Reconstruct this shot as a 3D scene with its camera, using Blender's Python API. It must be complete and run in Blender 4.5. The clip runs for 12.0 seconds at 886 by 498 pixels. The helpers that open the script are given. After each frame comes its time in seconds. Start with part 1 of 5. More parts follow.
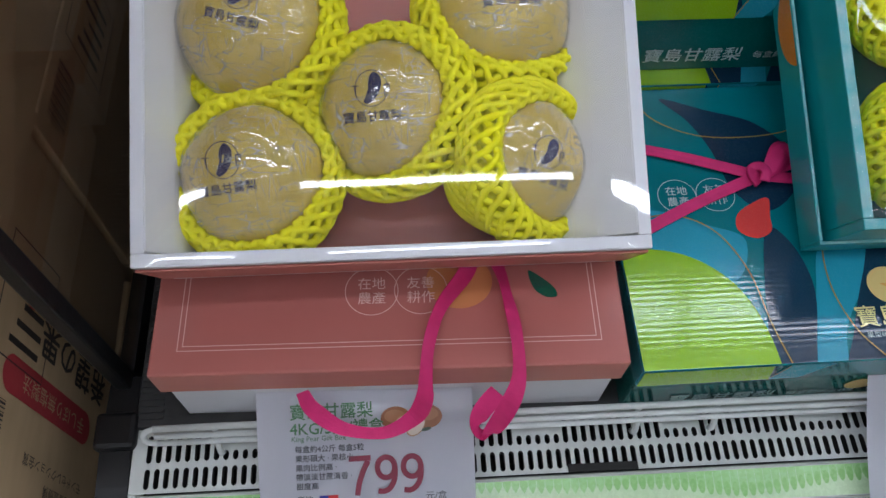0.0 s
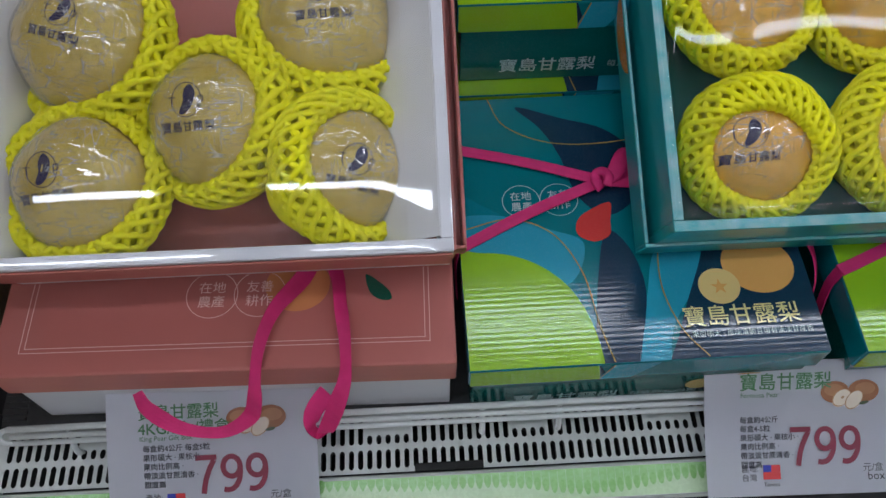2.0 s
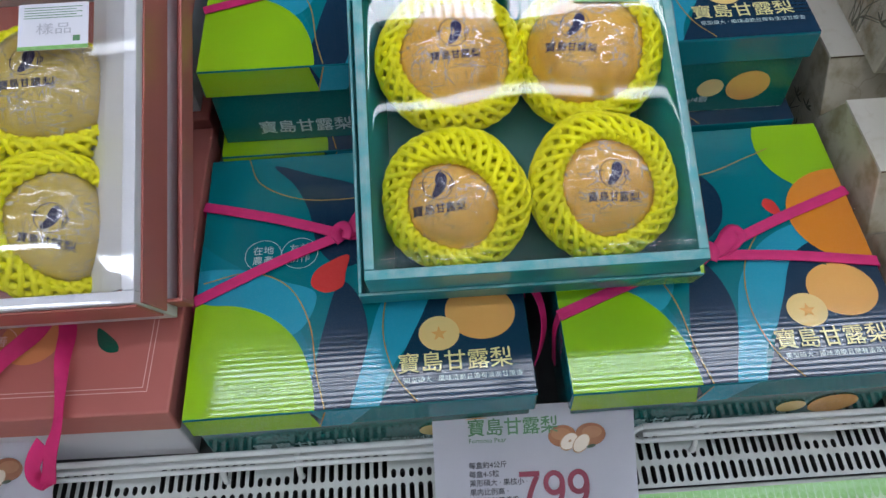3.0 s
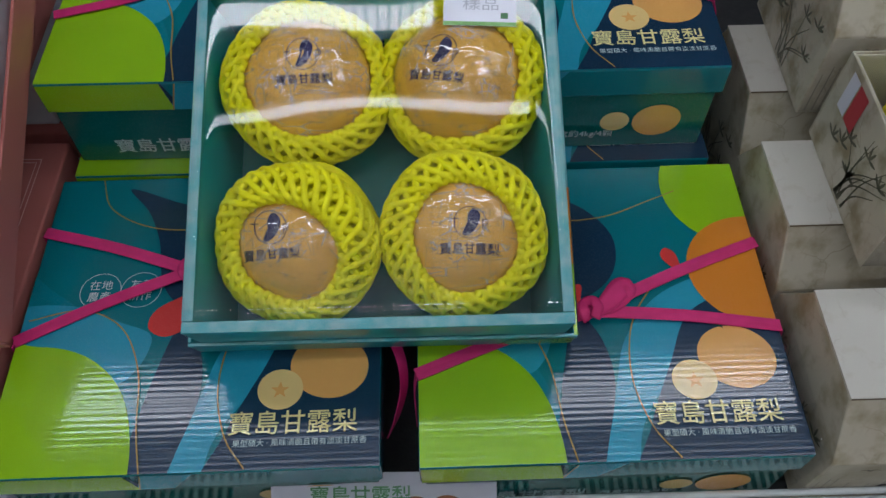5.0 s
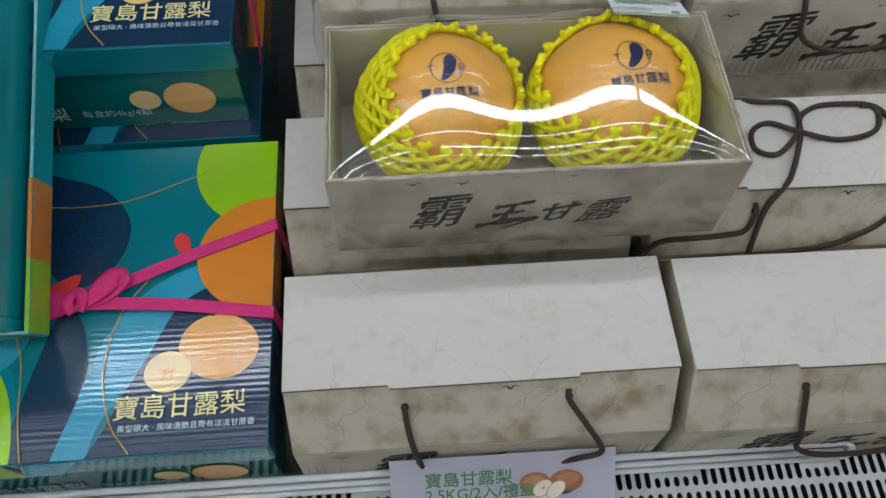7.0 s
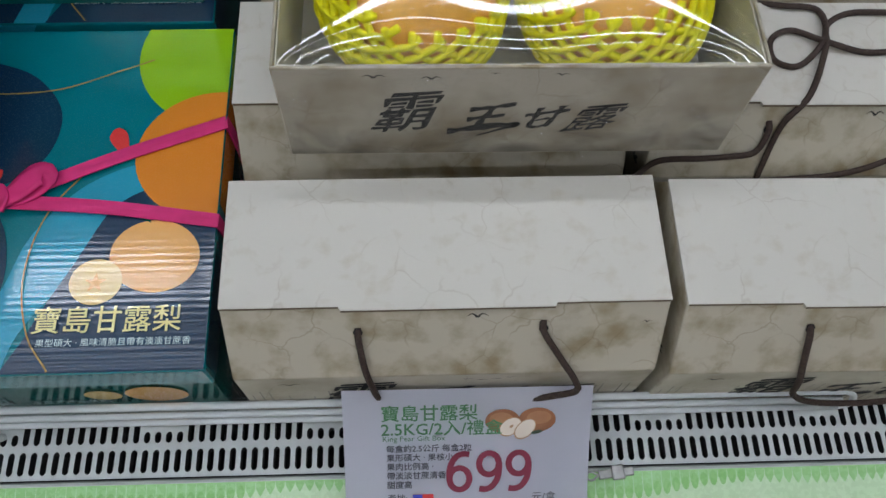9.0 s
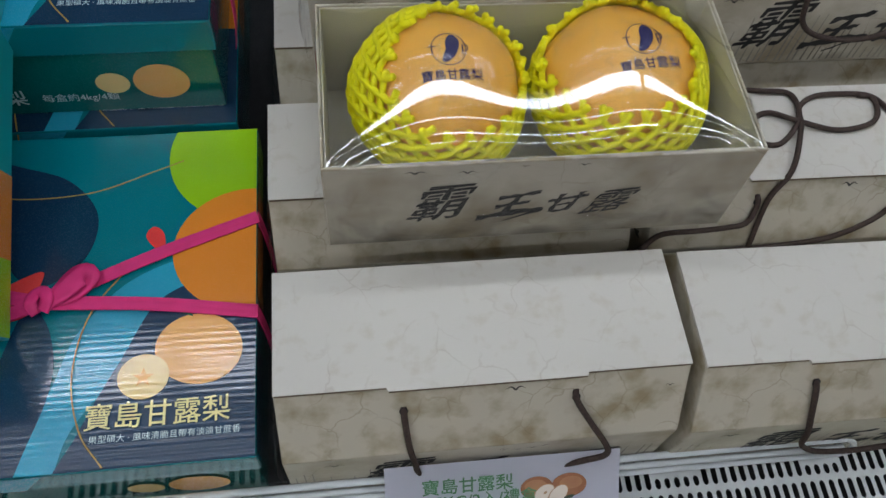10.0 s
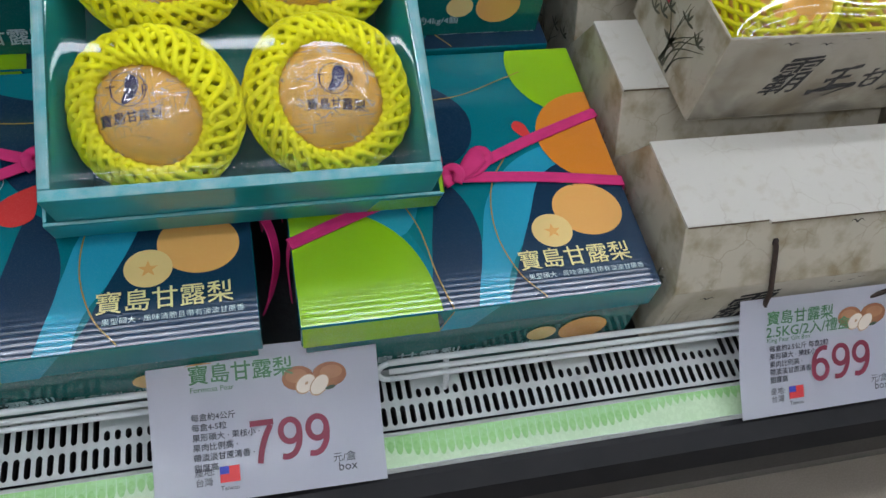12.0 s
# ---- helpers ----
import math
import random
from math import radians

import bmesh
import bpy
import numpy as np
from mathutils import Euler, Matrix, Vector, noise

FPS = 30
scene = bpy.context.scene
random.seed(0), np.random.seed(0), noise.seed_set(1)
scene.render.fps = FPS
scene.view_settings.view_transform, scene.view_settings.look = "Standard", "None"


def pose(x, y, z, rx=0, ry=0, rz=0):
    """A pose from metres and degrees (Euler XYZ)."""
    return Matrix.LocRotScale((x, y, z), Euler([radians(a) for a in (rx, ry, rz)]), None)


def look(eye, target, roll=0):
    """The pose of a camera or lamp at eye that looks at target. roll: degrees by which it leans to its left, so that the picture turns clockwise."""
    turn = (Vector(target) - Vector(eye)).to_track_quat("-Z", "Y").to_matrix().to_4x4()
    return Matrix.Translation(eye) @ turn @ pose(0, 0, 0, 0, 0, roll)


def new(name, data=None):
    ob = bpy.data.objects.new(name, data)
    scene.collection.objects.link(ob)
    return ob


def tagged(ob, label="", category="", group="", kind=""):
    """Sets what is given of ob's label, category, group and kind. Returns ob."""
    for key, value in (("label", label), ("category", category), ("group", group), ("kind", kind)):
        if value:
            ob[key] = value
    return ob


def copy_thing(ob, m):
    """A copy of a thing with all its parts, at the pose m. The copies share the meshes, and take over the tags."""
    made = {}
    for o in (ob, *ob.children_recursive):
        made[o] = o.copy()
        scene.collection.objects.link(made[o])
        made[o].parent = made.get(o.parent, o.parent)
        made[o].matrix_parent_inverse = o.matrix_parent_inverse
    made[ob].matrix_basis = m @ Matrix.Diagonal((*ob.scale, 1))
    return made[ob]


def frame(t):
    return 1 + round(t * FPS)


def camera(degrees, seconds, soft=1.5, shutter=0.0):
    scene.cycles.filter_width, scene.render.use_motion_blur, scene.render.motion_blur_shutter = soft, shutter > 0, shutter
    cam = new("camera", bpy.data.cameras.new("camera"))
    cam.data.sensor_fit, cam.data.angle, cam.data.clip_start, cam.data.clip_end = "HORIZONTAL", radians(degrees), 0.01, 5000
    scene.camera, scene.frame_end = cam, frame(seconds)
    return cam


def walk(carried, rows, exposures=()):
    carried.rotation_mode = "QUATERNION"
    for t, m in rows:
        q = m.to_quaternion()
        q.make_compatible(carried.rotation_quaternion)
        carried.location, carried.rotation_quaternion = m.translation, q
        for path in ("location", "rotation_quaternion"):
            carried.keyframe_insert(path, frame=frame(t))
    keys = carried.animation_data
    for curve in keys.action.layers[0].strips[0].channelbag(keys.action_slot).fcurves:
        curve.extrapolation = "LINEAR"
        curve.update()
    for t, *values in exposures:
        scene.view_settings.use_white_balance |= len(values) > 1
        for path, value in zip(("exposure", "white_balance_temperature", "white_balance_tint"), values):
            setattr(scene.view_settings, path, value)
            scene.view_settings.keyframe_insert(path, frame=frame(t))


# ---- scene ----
# ---- camera and its walk ----
cam = camera(58.2, 12.0)
PATH = [
    (0, (-0.007, 0.003, 1.448), (0.082, 1.337, -0.04), 0.6),
    (0.5, (-0.015, -0.011, 1.407), (0.051, 1.269, -0.128), 0.5),
    (1, (-0.016, -0.014, 1.406), (0.037, 1.256, -0.139), 0.1),
    (1.5, (0.011, -0.006, 1.435), (0.067, 1.289, -0.089), -0.3),
    (2, (0.177, -0.03, 1.463), (0.232, 1.326, -0.007), -0.9),
    (2.5, (0.361, -0.06, 1.474), (0.418, 1.36, 0.066), -1.6),
    (3, (0.49, -0.078, 1.472), (0.523, 1.388, 0.112), -2.8),
    (3.2, (0.522, -0.061, 1.47), (0.557, 1.408, 0.113), -2.7),
    (4.8, (0.623, 0.02, 1.443), (0.651, 1.481, 0.078), -0.8),
    (5, (0.649, 0.023, 1.444), (0.672, 1.479, 0.072), -0.8),
    (5.5, (0.787, 0.029, 1.458), (0.789, 1.477, 0.078), -1.8),
    (6, (0.959, 0.012, 1.465), (0.998, 1.456, 0.083), -1.7),
    (6.5, (1.097, 0.009, 1.459), (1.161, 1.432, 0.055), -1.7),
    (7, (1.142, 0.049, 1.451), (1.232, 1.405, -0.017), -0.3),
    (7.5, (1.161, 0.097, 1.397), (1.252, 1.361, -0.15), 1.5),
    (7.7, (1.174, 0.088, 1.376), (1.255, 1.335, -0.186), 1.8),
    (9.3, (1.174, 0.104, 1.374), (1.268, 1.321, -0.211), 2.7),
    (9.5, (1.156, 0.114, 1.391), (1.287, 1.37, -0.16), 3.0),
    (10, (1.099, 0.08, 1.416), (1.317, 1.419, -0.054), 3.5),
    (10.5, (1.015, -0.022, 1.428), (1.328, 1.38, 0.036), 4.1),
    (11, (0.926, -0.05, 1.424), (1.323, 1.357, 0.059), 5.5),
    (11.5, (0.768, -0.058, 1.404), (1.184, 1.358, 0.053), 5.3),
    (12, (0.607, -0.076, 1.365), (1.036, 1.315, -0.007), 6.3),
]
EXPOSURES = [(0.0, -0.84), (0.5, -0.55), (1.0, -0.45), (1.5, -0.62), (2.0, -1.12), (2.5, -0.91), (3.0, -0.85), (5.0, -1.3), (5.5, -1.35), (6.0, -0.6), (6.5, -0.5), (7.0, -0.85), (7.5, -1.02), (9.5, -0.85), (10.0, -0.95), (10.5, -0.77), (11.0, -0.6), (11.5, -0.3), (12.0, -0.74)]
walk(cam, [(t, look(eye, target, roll)) for t, eye, target, roll in PATH], EXPOSURES)

# ---- world and lamps: shop interior, tube lamps in the case canopy and on the shop ceiling ----
world = bpy.data.worlds.new("shop_air")
world.use_nodes = True
world.node_tree.nodes["Background"].inputs[0].default_value = (0.9, 0.95, 1.0, 1)
world.node_tree.nodes["Background"].inputs[1].default_value = 0.05
scene.world = world
TUBE_POWER, EDGE_POWER, CEILING_POWER = 19.0, 13.0, 34.0

DECK = pose(0, 0.45, 0.66, 13, 0, 0)          # the sloping deck of the display case: x along it, y up the slope
LEAN_BACK = 20                                # the two open boxes are propped up at the back


# ---- small builders ----
def part(name, bm, material, parent, label="", smooth=False):
    me = bpy.data.meshes.new(name)
    bm.normal_update()
    bm.to_mesh(me)
    bm.free()
    for m in (material if isinstance(material, (list, tuple)) else [material]):
        me.materials.append(m)
    if smooth:
        me.polygons.foreach_set("use_smooth", [True] * len(me.polygons))
    ob = new(name, me)
    ob.parent = parent
    if label:
        tagged(ob, label)
    return ob


def thing(name, m, label, category, group="", kind=""):
    ob = new(name)
    ob.empty_display_size = 0.05
    ob.matrix_basis = m
    return tagged(ob, label, category, group, kind)


def add_box(bm, x0, x1, y0, y1, z0, z1, bevel=0.0):
    vs = [bm.verts.new((x, y, z)) for z in (z0, z1) for y in (y0, y1) for x in (x0, x1)]
    fs = [bm.faces.new([vs[i] for i in q]) for q in ((0, 2, 3, 1), (4, 5, 7, 6), (0, 1, 5, 4), (2, 6, 7, 3), (0, 4, 6, 2), (1, 3, 7, 5))]
    if bevel:
        es = {e for f in fs for e in f.edges}
        bmesh.ops.bevel(bm, geom=list(es), offset=bevel, segments=2, profile=0.5, affect="EDGES")
    return bm


def boxed(x0, x1, y0, y1, z0, z1, bevel=0.0015):
    return add_box(bmesh.new(), x0, x1, y0, y1, z0, z1, bevel)


def add_prism(bm, profile, x0, x1):
    """A profile of (y, z) drawn out along x."""
    a = [bm.verts.new((x0, y, z)) for y, z in profile]
    b = [bm.verts.new((x1, y, z)) for y, z in profile]
    n = len(profile)
    for i in range(n):
        bm.faces.new((a[i], b[i], b[(i + 1) % n], a[(i + 1) % n]))
    bm.faces.new(a)
    bm.faces.new(b[::-1])
    bmesh.ops.recalc_face_normals(bm, faces=bm.faces[:])
    return bm


def smooth_line(points, steps=6):
    """A Catmull-Rom line through the points."""
    p = [Vector(q) for q in points]
    p = [2 * p[0] - p[1]] + p + [2 * p[-1] - p[-2]]
    out = []
    for i in range(1, len(p) - 2):
        for k in range(steps):
            t = k / steps
            a, b, c, d = p[i - 1], p[i], p[i + 1], p[i + 2]
            out.append(0.5 * (2 * b + (c - a) * t + (2 * a - 5 * b + 4 * c - d) * t * t + (3 * b - a - 3 * c + d) * t ** 3))
    return out + [p[-2]]


def add_tube(bm, points, radius, sides=6, closed=False, caps=True):
    pts = [Vector(p) for p in points]
    rings, last = [], None
    for i, p in enumerate(pts):
        a = pts[i - 1] if (i or closed) else p
        b = pts[(i + 1) % len(pts)] if (i < len(pts) - 1 or closed) else p
        d = (b - a).normalized()
        if last is None:
            last = d.orthogonal().normalized()
        last = (last - d * last.dot(d)).normalized()
        side = d.cross(last)
        r = radius(i / max(1, len(pts) - 1)) if callable(radius) else radius
        rings.append([bm.verts.new(p + r * (math.cos(w) * last + math.sin(w) * side)) for w in (2 * math.pi * k / sides for k in range(sides))])
    n = len(rings)
    for i in range(n if closed else n - 1):
        r0, r1 = rings[i], rings[(i + 1) % n]
        for k in range(sides):
            bm.faces.new((r0[k], r0[(k + 1) % sides], r1[(k + 1) % sides], r1[k]))
    if caps and not closed:
        bm.faces.new(rings[0][::-1])
        bm.faces.new(rings[-1])
    return bm


def add_ribbon(bm, points, normals, width, thick=0.0012):
    """A flat band along the points, its flat side facing the normals."""
    pts, rings = [Vector(p) for p in points], []
    for i, p in enumerate(pts):
        d = (pts[min(i + 1, len(pts) - 1)] - pts[max(i - 1, 0)]).normalized()
        n = Vector(normals[i])
        n = (n - d * n.dot(d)).normalized()
        s = d.cross(n)
        w = width(i / (len(pts) - 1)) if callable(width) else width
        h = thick / 2
        rings.append([bm.verts.new(p + s * (w / 2) * a + n * h * b) for a, b in ((-1, -1), (-0.5, -1), (0, -1), (0.5, -1), (1, -1), (1, 1), (0.5, 1), (0, 1.3), (-0.5, 1), (-1, 1))])
    m = 10
    for r0, r1 in zip(rings, rings[1:]):
        for k in range(m):
            bm.faces.new((r0[k], r0[(k + 1) % m], r1[(k + 1) % m], r1[k]))
    bm.faces.new(rings[0][::-1])
    bm.faces.new(rings[-1])
    bmesh.ops.recalc_face_normals(bm, faces=bm.faces[:])
    return bm


def band(points, width, up=(0, 0, 1), steps=6):
    line = smooth_line(points, steps)
    return add_ribbon(bmesh.new(), line, [up] * len(line), width)


LETTERS = {}


def letters(body, size, bold=0.0, align="CENTER", squeeze=1.0):
    """The outline faces of a line of writing: points and polygons in the plane, the line's middle at the origin."""
    key = (body, align)
    if key not in LETTERS:
        cu = bpy.data.curves.new("writing", "FONT")
        cu.body, cu.align_x, cu.resolution_u = body, align, 2
        ob = bpy.data.objects.new("writing", cu)
        me = bpy.data.meshes.new_from_object(ob)
        LETTERS[key] = ([(v.co.x, v.co.y) for v in me.vertices], [tuple(p.vertices) for p in me.polygons])
        bpy.data.objects.remove(ob)
        bpy.data.curves.remove(cu)
        bpy.data.meshes.remove(me)
    pts, faces = LETTERS[key]
    return [(x * size * squeeze, (y - 0.35) * size) for x, y in pts], faces, bold * size


def add_writing(bm, flat, place, slot=0):
    """Lays the faces of a line of writing on a surface; heavy writing is laid five times, a little apart."""
    pts, faces, heavy = flat
    for k, (dx, dy) in enumerate(((0, 0), (1, 0), (-1, 0), (0, 1), (0, -1)) if heavy else ((0, 0),)):
        vs = []
        for x, y in pts:
            x, y = x + dx * heavy, y + dy * heavy
            p = Vector(place(x, y))
            if k:
                e = 0.0005
                p += (Vector(place(x + e, y)) - p).cross(Vector(place(x, y + e)) - p).normalized() * 0.00007 * k
            vs.append(bm.verts.new(p))
        for f in faces:
            try:
                bm.faces.new([vs[i] for i in f]).material_index = slot
            except ValueError:
                pass
    return bm


def clip(poly, x0, y0, x1, y1):
    for axis, limit, sign in ((0, x0, 1), (0, x1, -1), (1, y0, 1), (1, y1, -1)):
        out = []
        for i, p in enumerate(poly):
            q = poly[i - 1]
            a, b = sign * (p[axis] - limit), sign * (q[axis] - limit)
            if (a >= 0) != (b >= 0):
                t = b / (b - a)
                out.append((q[0] + t * (p[0] - q[0]), q[1] + t * (p[1] - q[1])))
            if a >= 0:
                out.append(p)
        poly = out
        if len(poly) < 3:
            return []
    return poly


def oval(cx, cy, rx, ry, turn=0.0, n=48):
    c, s = math.cos(radians(turn)), math.sin(radians(turn))
    return [(cx + rx * math.cos(a) * c - ry * math.sin(a) * s, cy + rx * math.cos(a) * s + ry * math.sin(a) * c) for a in (2 * math.pi * k / n for k in range(n))]


def stroke(points, width, steps=8):
    line = [Vector((x, y, 0)) for x, y in points]
    line = [(p.x, p.y) for p in smooth_line(line, steps)]
    left, right = [], []
    for i, p in enumerate(line):
        a, b = line[max(i - 1, 0)], line[min(i + 1, len(line) - 1)]
        dx, dy = b[0] - a[0], b[1] - a[1]
        k = math.hypot(dx, dy) or 1
        w = width(i / (len(line) - 1)) if callable(width) else width
        left.append((p[0] - dy / k * w / 2, p[1] + dx / k * w / 2))
        right.append((p[0] + dy / k * w / 2, p[1] - dx / k * w / 2))
    return [[left[i], right[i], right[i + 1], left[i + 1]] for i in range(len(line) - 1)]


def curve_area(points, steps=8):
    """A closed smooth outline through the points."""
    p = [Vector((x, y, 0)) for x, y in points]
    n, out = len(p), []
    for i in range(n):
        a, b, c, d = p[i - 1], p[i], p[(i + 1) % n], p[(i + 2) % n]
        for k in range(steps):
            t = k / steps
            q = 0.5 * (2 * b + (c - a) * t + (2 * a - 5 * b + 4 * c - d) * t * t + (3 * b - a - 3 * c + d) * t ** 3)
            out.append((q.x, q.y))
    return out


def add_print(bm, polys, slot, place, limits=None):
    for poly in polys:
        poly = clip(poly, *limits) if limits else poly
        if len(poly) < 3:
            continue
        area = sum(p[0] * q[1] - q[0] * p[1] for p, q in zip(poly, poly[1:] + poly[:1]))
        if area < 0:
            poly = poly[::-1]
        vs = [bm.verts.new(place(x, y)) for x, y in poly]
        f = bm.faces.new(vs)
        f.material_index = slot
    return bm


# ---- materials ----
def material(name, colour, rough=0.5, second=None, scale=30.0, amount=0.25, bump=0.0, bump_scale=200.0, metal=0.0, coat=0.0, fine=0.0, stretch=None, spec=0.5):
    """A painted, printed or moulded surface: two colours mixed by noise at two scales, with fine relief."""
    m = bpy.data.materials.new(name)
    m.use_nodes = True
    nt = m.node_tree
    p = nt.nodes["Principled BSDF"]
    p.inputs["Roughness"].default_value, p.inputs["Metallic"].default_value = rough, metal
    p.inputs["Specular IOR Level"].default_value = spec
    p.inputs["Coat Weight"].default_value, p.inputs["Coat Roughness"].default_value = coat, 0.08
    co = nt.nodes.new("ShaderNodeTexCoord")
    mp = nt.nodes.new("ShaderNodeMapping")
    nt.links.new(co.outputs["Object"], mp.inputs[0])
    if stretch:
        mp.inputs["Scale"].default_value = stretch
    big = nt.nodes.new("ShaderNodeTexNoise")
    big.inputs["Scale"].default_value, big.inputs["Detail"].default_value = scale, 6
    nt.links.new(mp.outputs[0], big.inputs["Vector"])
    small = nt.nodes.new("ShaderNodeTexNoise")
    small.inputs["Scale"].default_value, small.inputs["Detail"].default_value = bump_scale, 3
    nt.links.new(mp.outputs[0], small.inputs["Vector"])
    ramp = nt.nodes.new("ShaderNodeMapRange")
    ramp.inputs[1].default_value, ramp.inputs[2].default_value, ramp.inputs[4].default_value = 0.35, 0.7, amount
    nt.links.new(big.outputs[0], ramp.inputs[0])
    mix = nt.nodes.new("ShaderNodeMix")
    mix.data_type = "RGBA"
    dark = second or tuple(c * 0.7 for c in colour)
    mix.inputs[6].default_value, mix.inputs[7].default_value = (*colour, 1), (*dark, 1)
    nt.links.new(ramp.outputs[0], mix.inputs[0])
    nt.links.new(mix.outputs[2], p.inputs["Base Color"])
    rr = nt.nodes.new("ShaderNodeMapRange")
    rr.inputs[3].default_value, rr.inputs[4].default_value = max(0.02, rough - 0.08), min(1, rough + 0.12)
    nt.links.new(small.outputs[0], rr.inputs[0])
    nt.links.new(rr.outputs[0], p.inputs["Roughness"])
    if bump:
        b = nt.nodes.new("ShaderNodeBump")
        b.inputs["Strength"].default_value, b.inputs["Distance"].default_value = 1.0, bump
        nt.links.new(small.outputs[0], b.inputs["Height"])
        nt.links.new(b.outputs[0], p.inputs["Normal"])
    return m


def fluted(m, depth=0.000045, pitch=0.0065, waviness=0.0004):
    """Adds the faint flutes of corrugated board and a soft waviness to a printed card's relief."""
    nt = m.node_tree
    p = nt.nodes["Principled BSDF"]
    co = nt.nodes.new("ShaderNodeTexCoord")
    w = nt.nodes.new("ShaderNodeTexWave")
    w.bands_direction = "Y"
    w.inputs["Scale"].default_value = 2 * math.pi / 20 / pitch
    w.inputs["Distortion"].default_value, w.inputs["Detail"].default_value, w.inputs["Detail Scale"].default_value = 0.6, 1.0, 0.6
    nt.links.new(co.outputs["Object"], w.inputs[0])
    n = nt.nodes.new("ShaderNodeTexNoise")
    n.inputs["Scale"].default_value, n.inputs["Detail"].default_value = 9, 2
    nt.links.new(co.outputs["Object"], n.inputs["Vector"])
    b1, b2 = nt.nodes.new("ShaderNodeBump"), nt.nodes.new("ShaderNodeBump")
    b1.inputs["Distance"].default_value, b2.inputs["Distance"].default_value = waviness, depth
    nt.links.new(n.outputs[0], b1.inputs["Height"])
    nt.links.new(w.outputs[1], b2.inputs["Height"])
    nt.links.new(b1.outputs[0], b2.inputs["Normal"])
    nt.links.new(b2.outputs[0], p.inputs["Coat Normal"])
    nt.links.new(b1.outputs[0], p.inputs["Normal"])
    p.inputs["Specular IOR Level"].default_value = 0.15
    p.inputs["Coat Roughness"].default_value = 0.11
    p.inputs["Coat IOR"].default_value = 1.65
    return m


def clear_film(name, gloss=1.0, crumple=0.0006, scale=45.0, tint=(1, 1, 1), stretch=(1, 1, 1)):
    """Thin clear plastic film: see-through, with a mirror gloss that grows at a slant, and creases."""
    m = bpy.data.materials.new(name)
    m.use_nodes = True
    nt = m.node_tree
    nt.nodes.remove(nt.nodes["Principled BSDF"])
    out = nt.nodes["Material Output"]
    see, glo, mix, fr = (nt.nodes.new("ShaderNode" + k) for k in ("BsdfTransparent", "BsdfGlossy", "MixShader", "LayerWeight"))
    see.inputs[0].default_value = (*tint, 1)
    glo.inputs["Roughness"].default_value = 0.03
    fr.inputs[0].default_value = 0.5
    steep, curve = nt.nodes.new("ShaderNodeMath"), nt.nodes.new("ShaderNodeMath")
    steep.operation, steep.inputs[1].default_value = "POWER", 4.0
    curve.operation, curve.inputs[1].default_value, curve.inputs[2].default_value = "MULTIPLY_ADD", 0.55, 0.05
    co, mp, n, b, k = (nt.nodes.new("ShaderNode" + s) for s in ("TexCoord", "Mapping", "TexNoise", "Bump", "Math"))
    mp.inputs["Scale"].default_value = stretch
    n.inputs["Scale"].default_value, n.inputs["Detail"].default_value = scale, 4
    b.inputs["Distance"].default_value = crumple
    k.operation, k.inputs[1].default_value = "MULTIPLY", gloss
    nt.links.new(co.outputs["Object"], mp.inputs[0])
    nt.links.new(mp.outputs[0], n.inputs["Vector"])
    nt.links.new(n.outputs[0], b.inputs["Height"])
    nt.links.new(b.outputs[0], glo.inputs["Normal"])
    nt.links.new(fr.outputs["Facing"], steep.inputs[0])
    nt.links.new(steep.outputs[0], curve.inputs[0])
    nt.links.new(curve.outputs[0], k.inputs[0])
    nt.links.new(k.outputs[0], mix.inputs[0])
    nt.links.new(see.outputs[0], mix.inputs[1])
    nt.links.new(glo.outputs[0], mix.inputs[2])
    nt.links.new(mix.outputs[0], out.inputs[0])
    return m


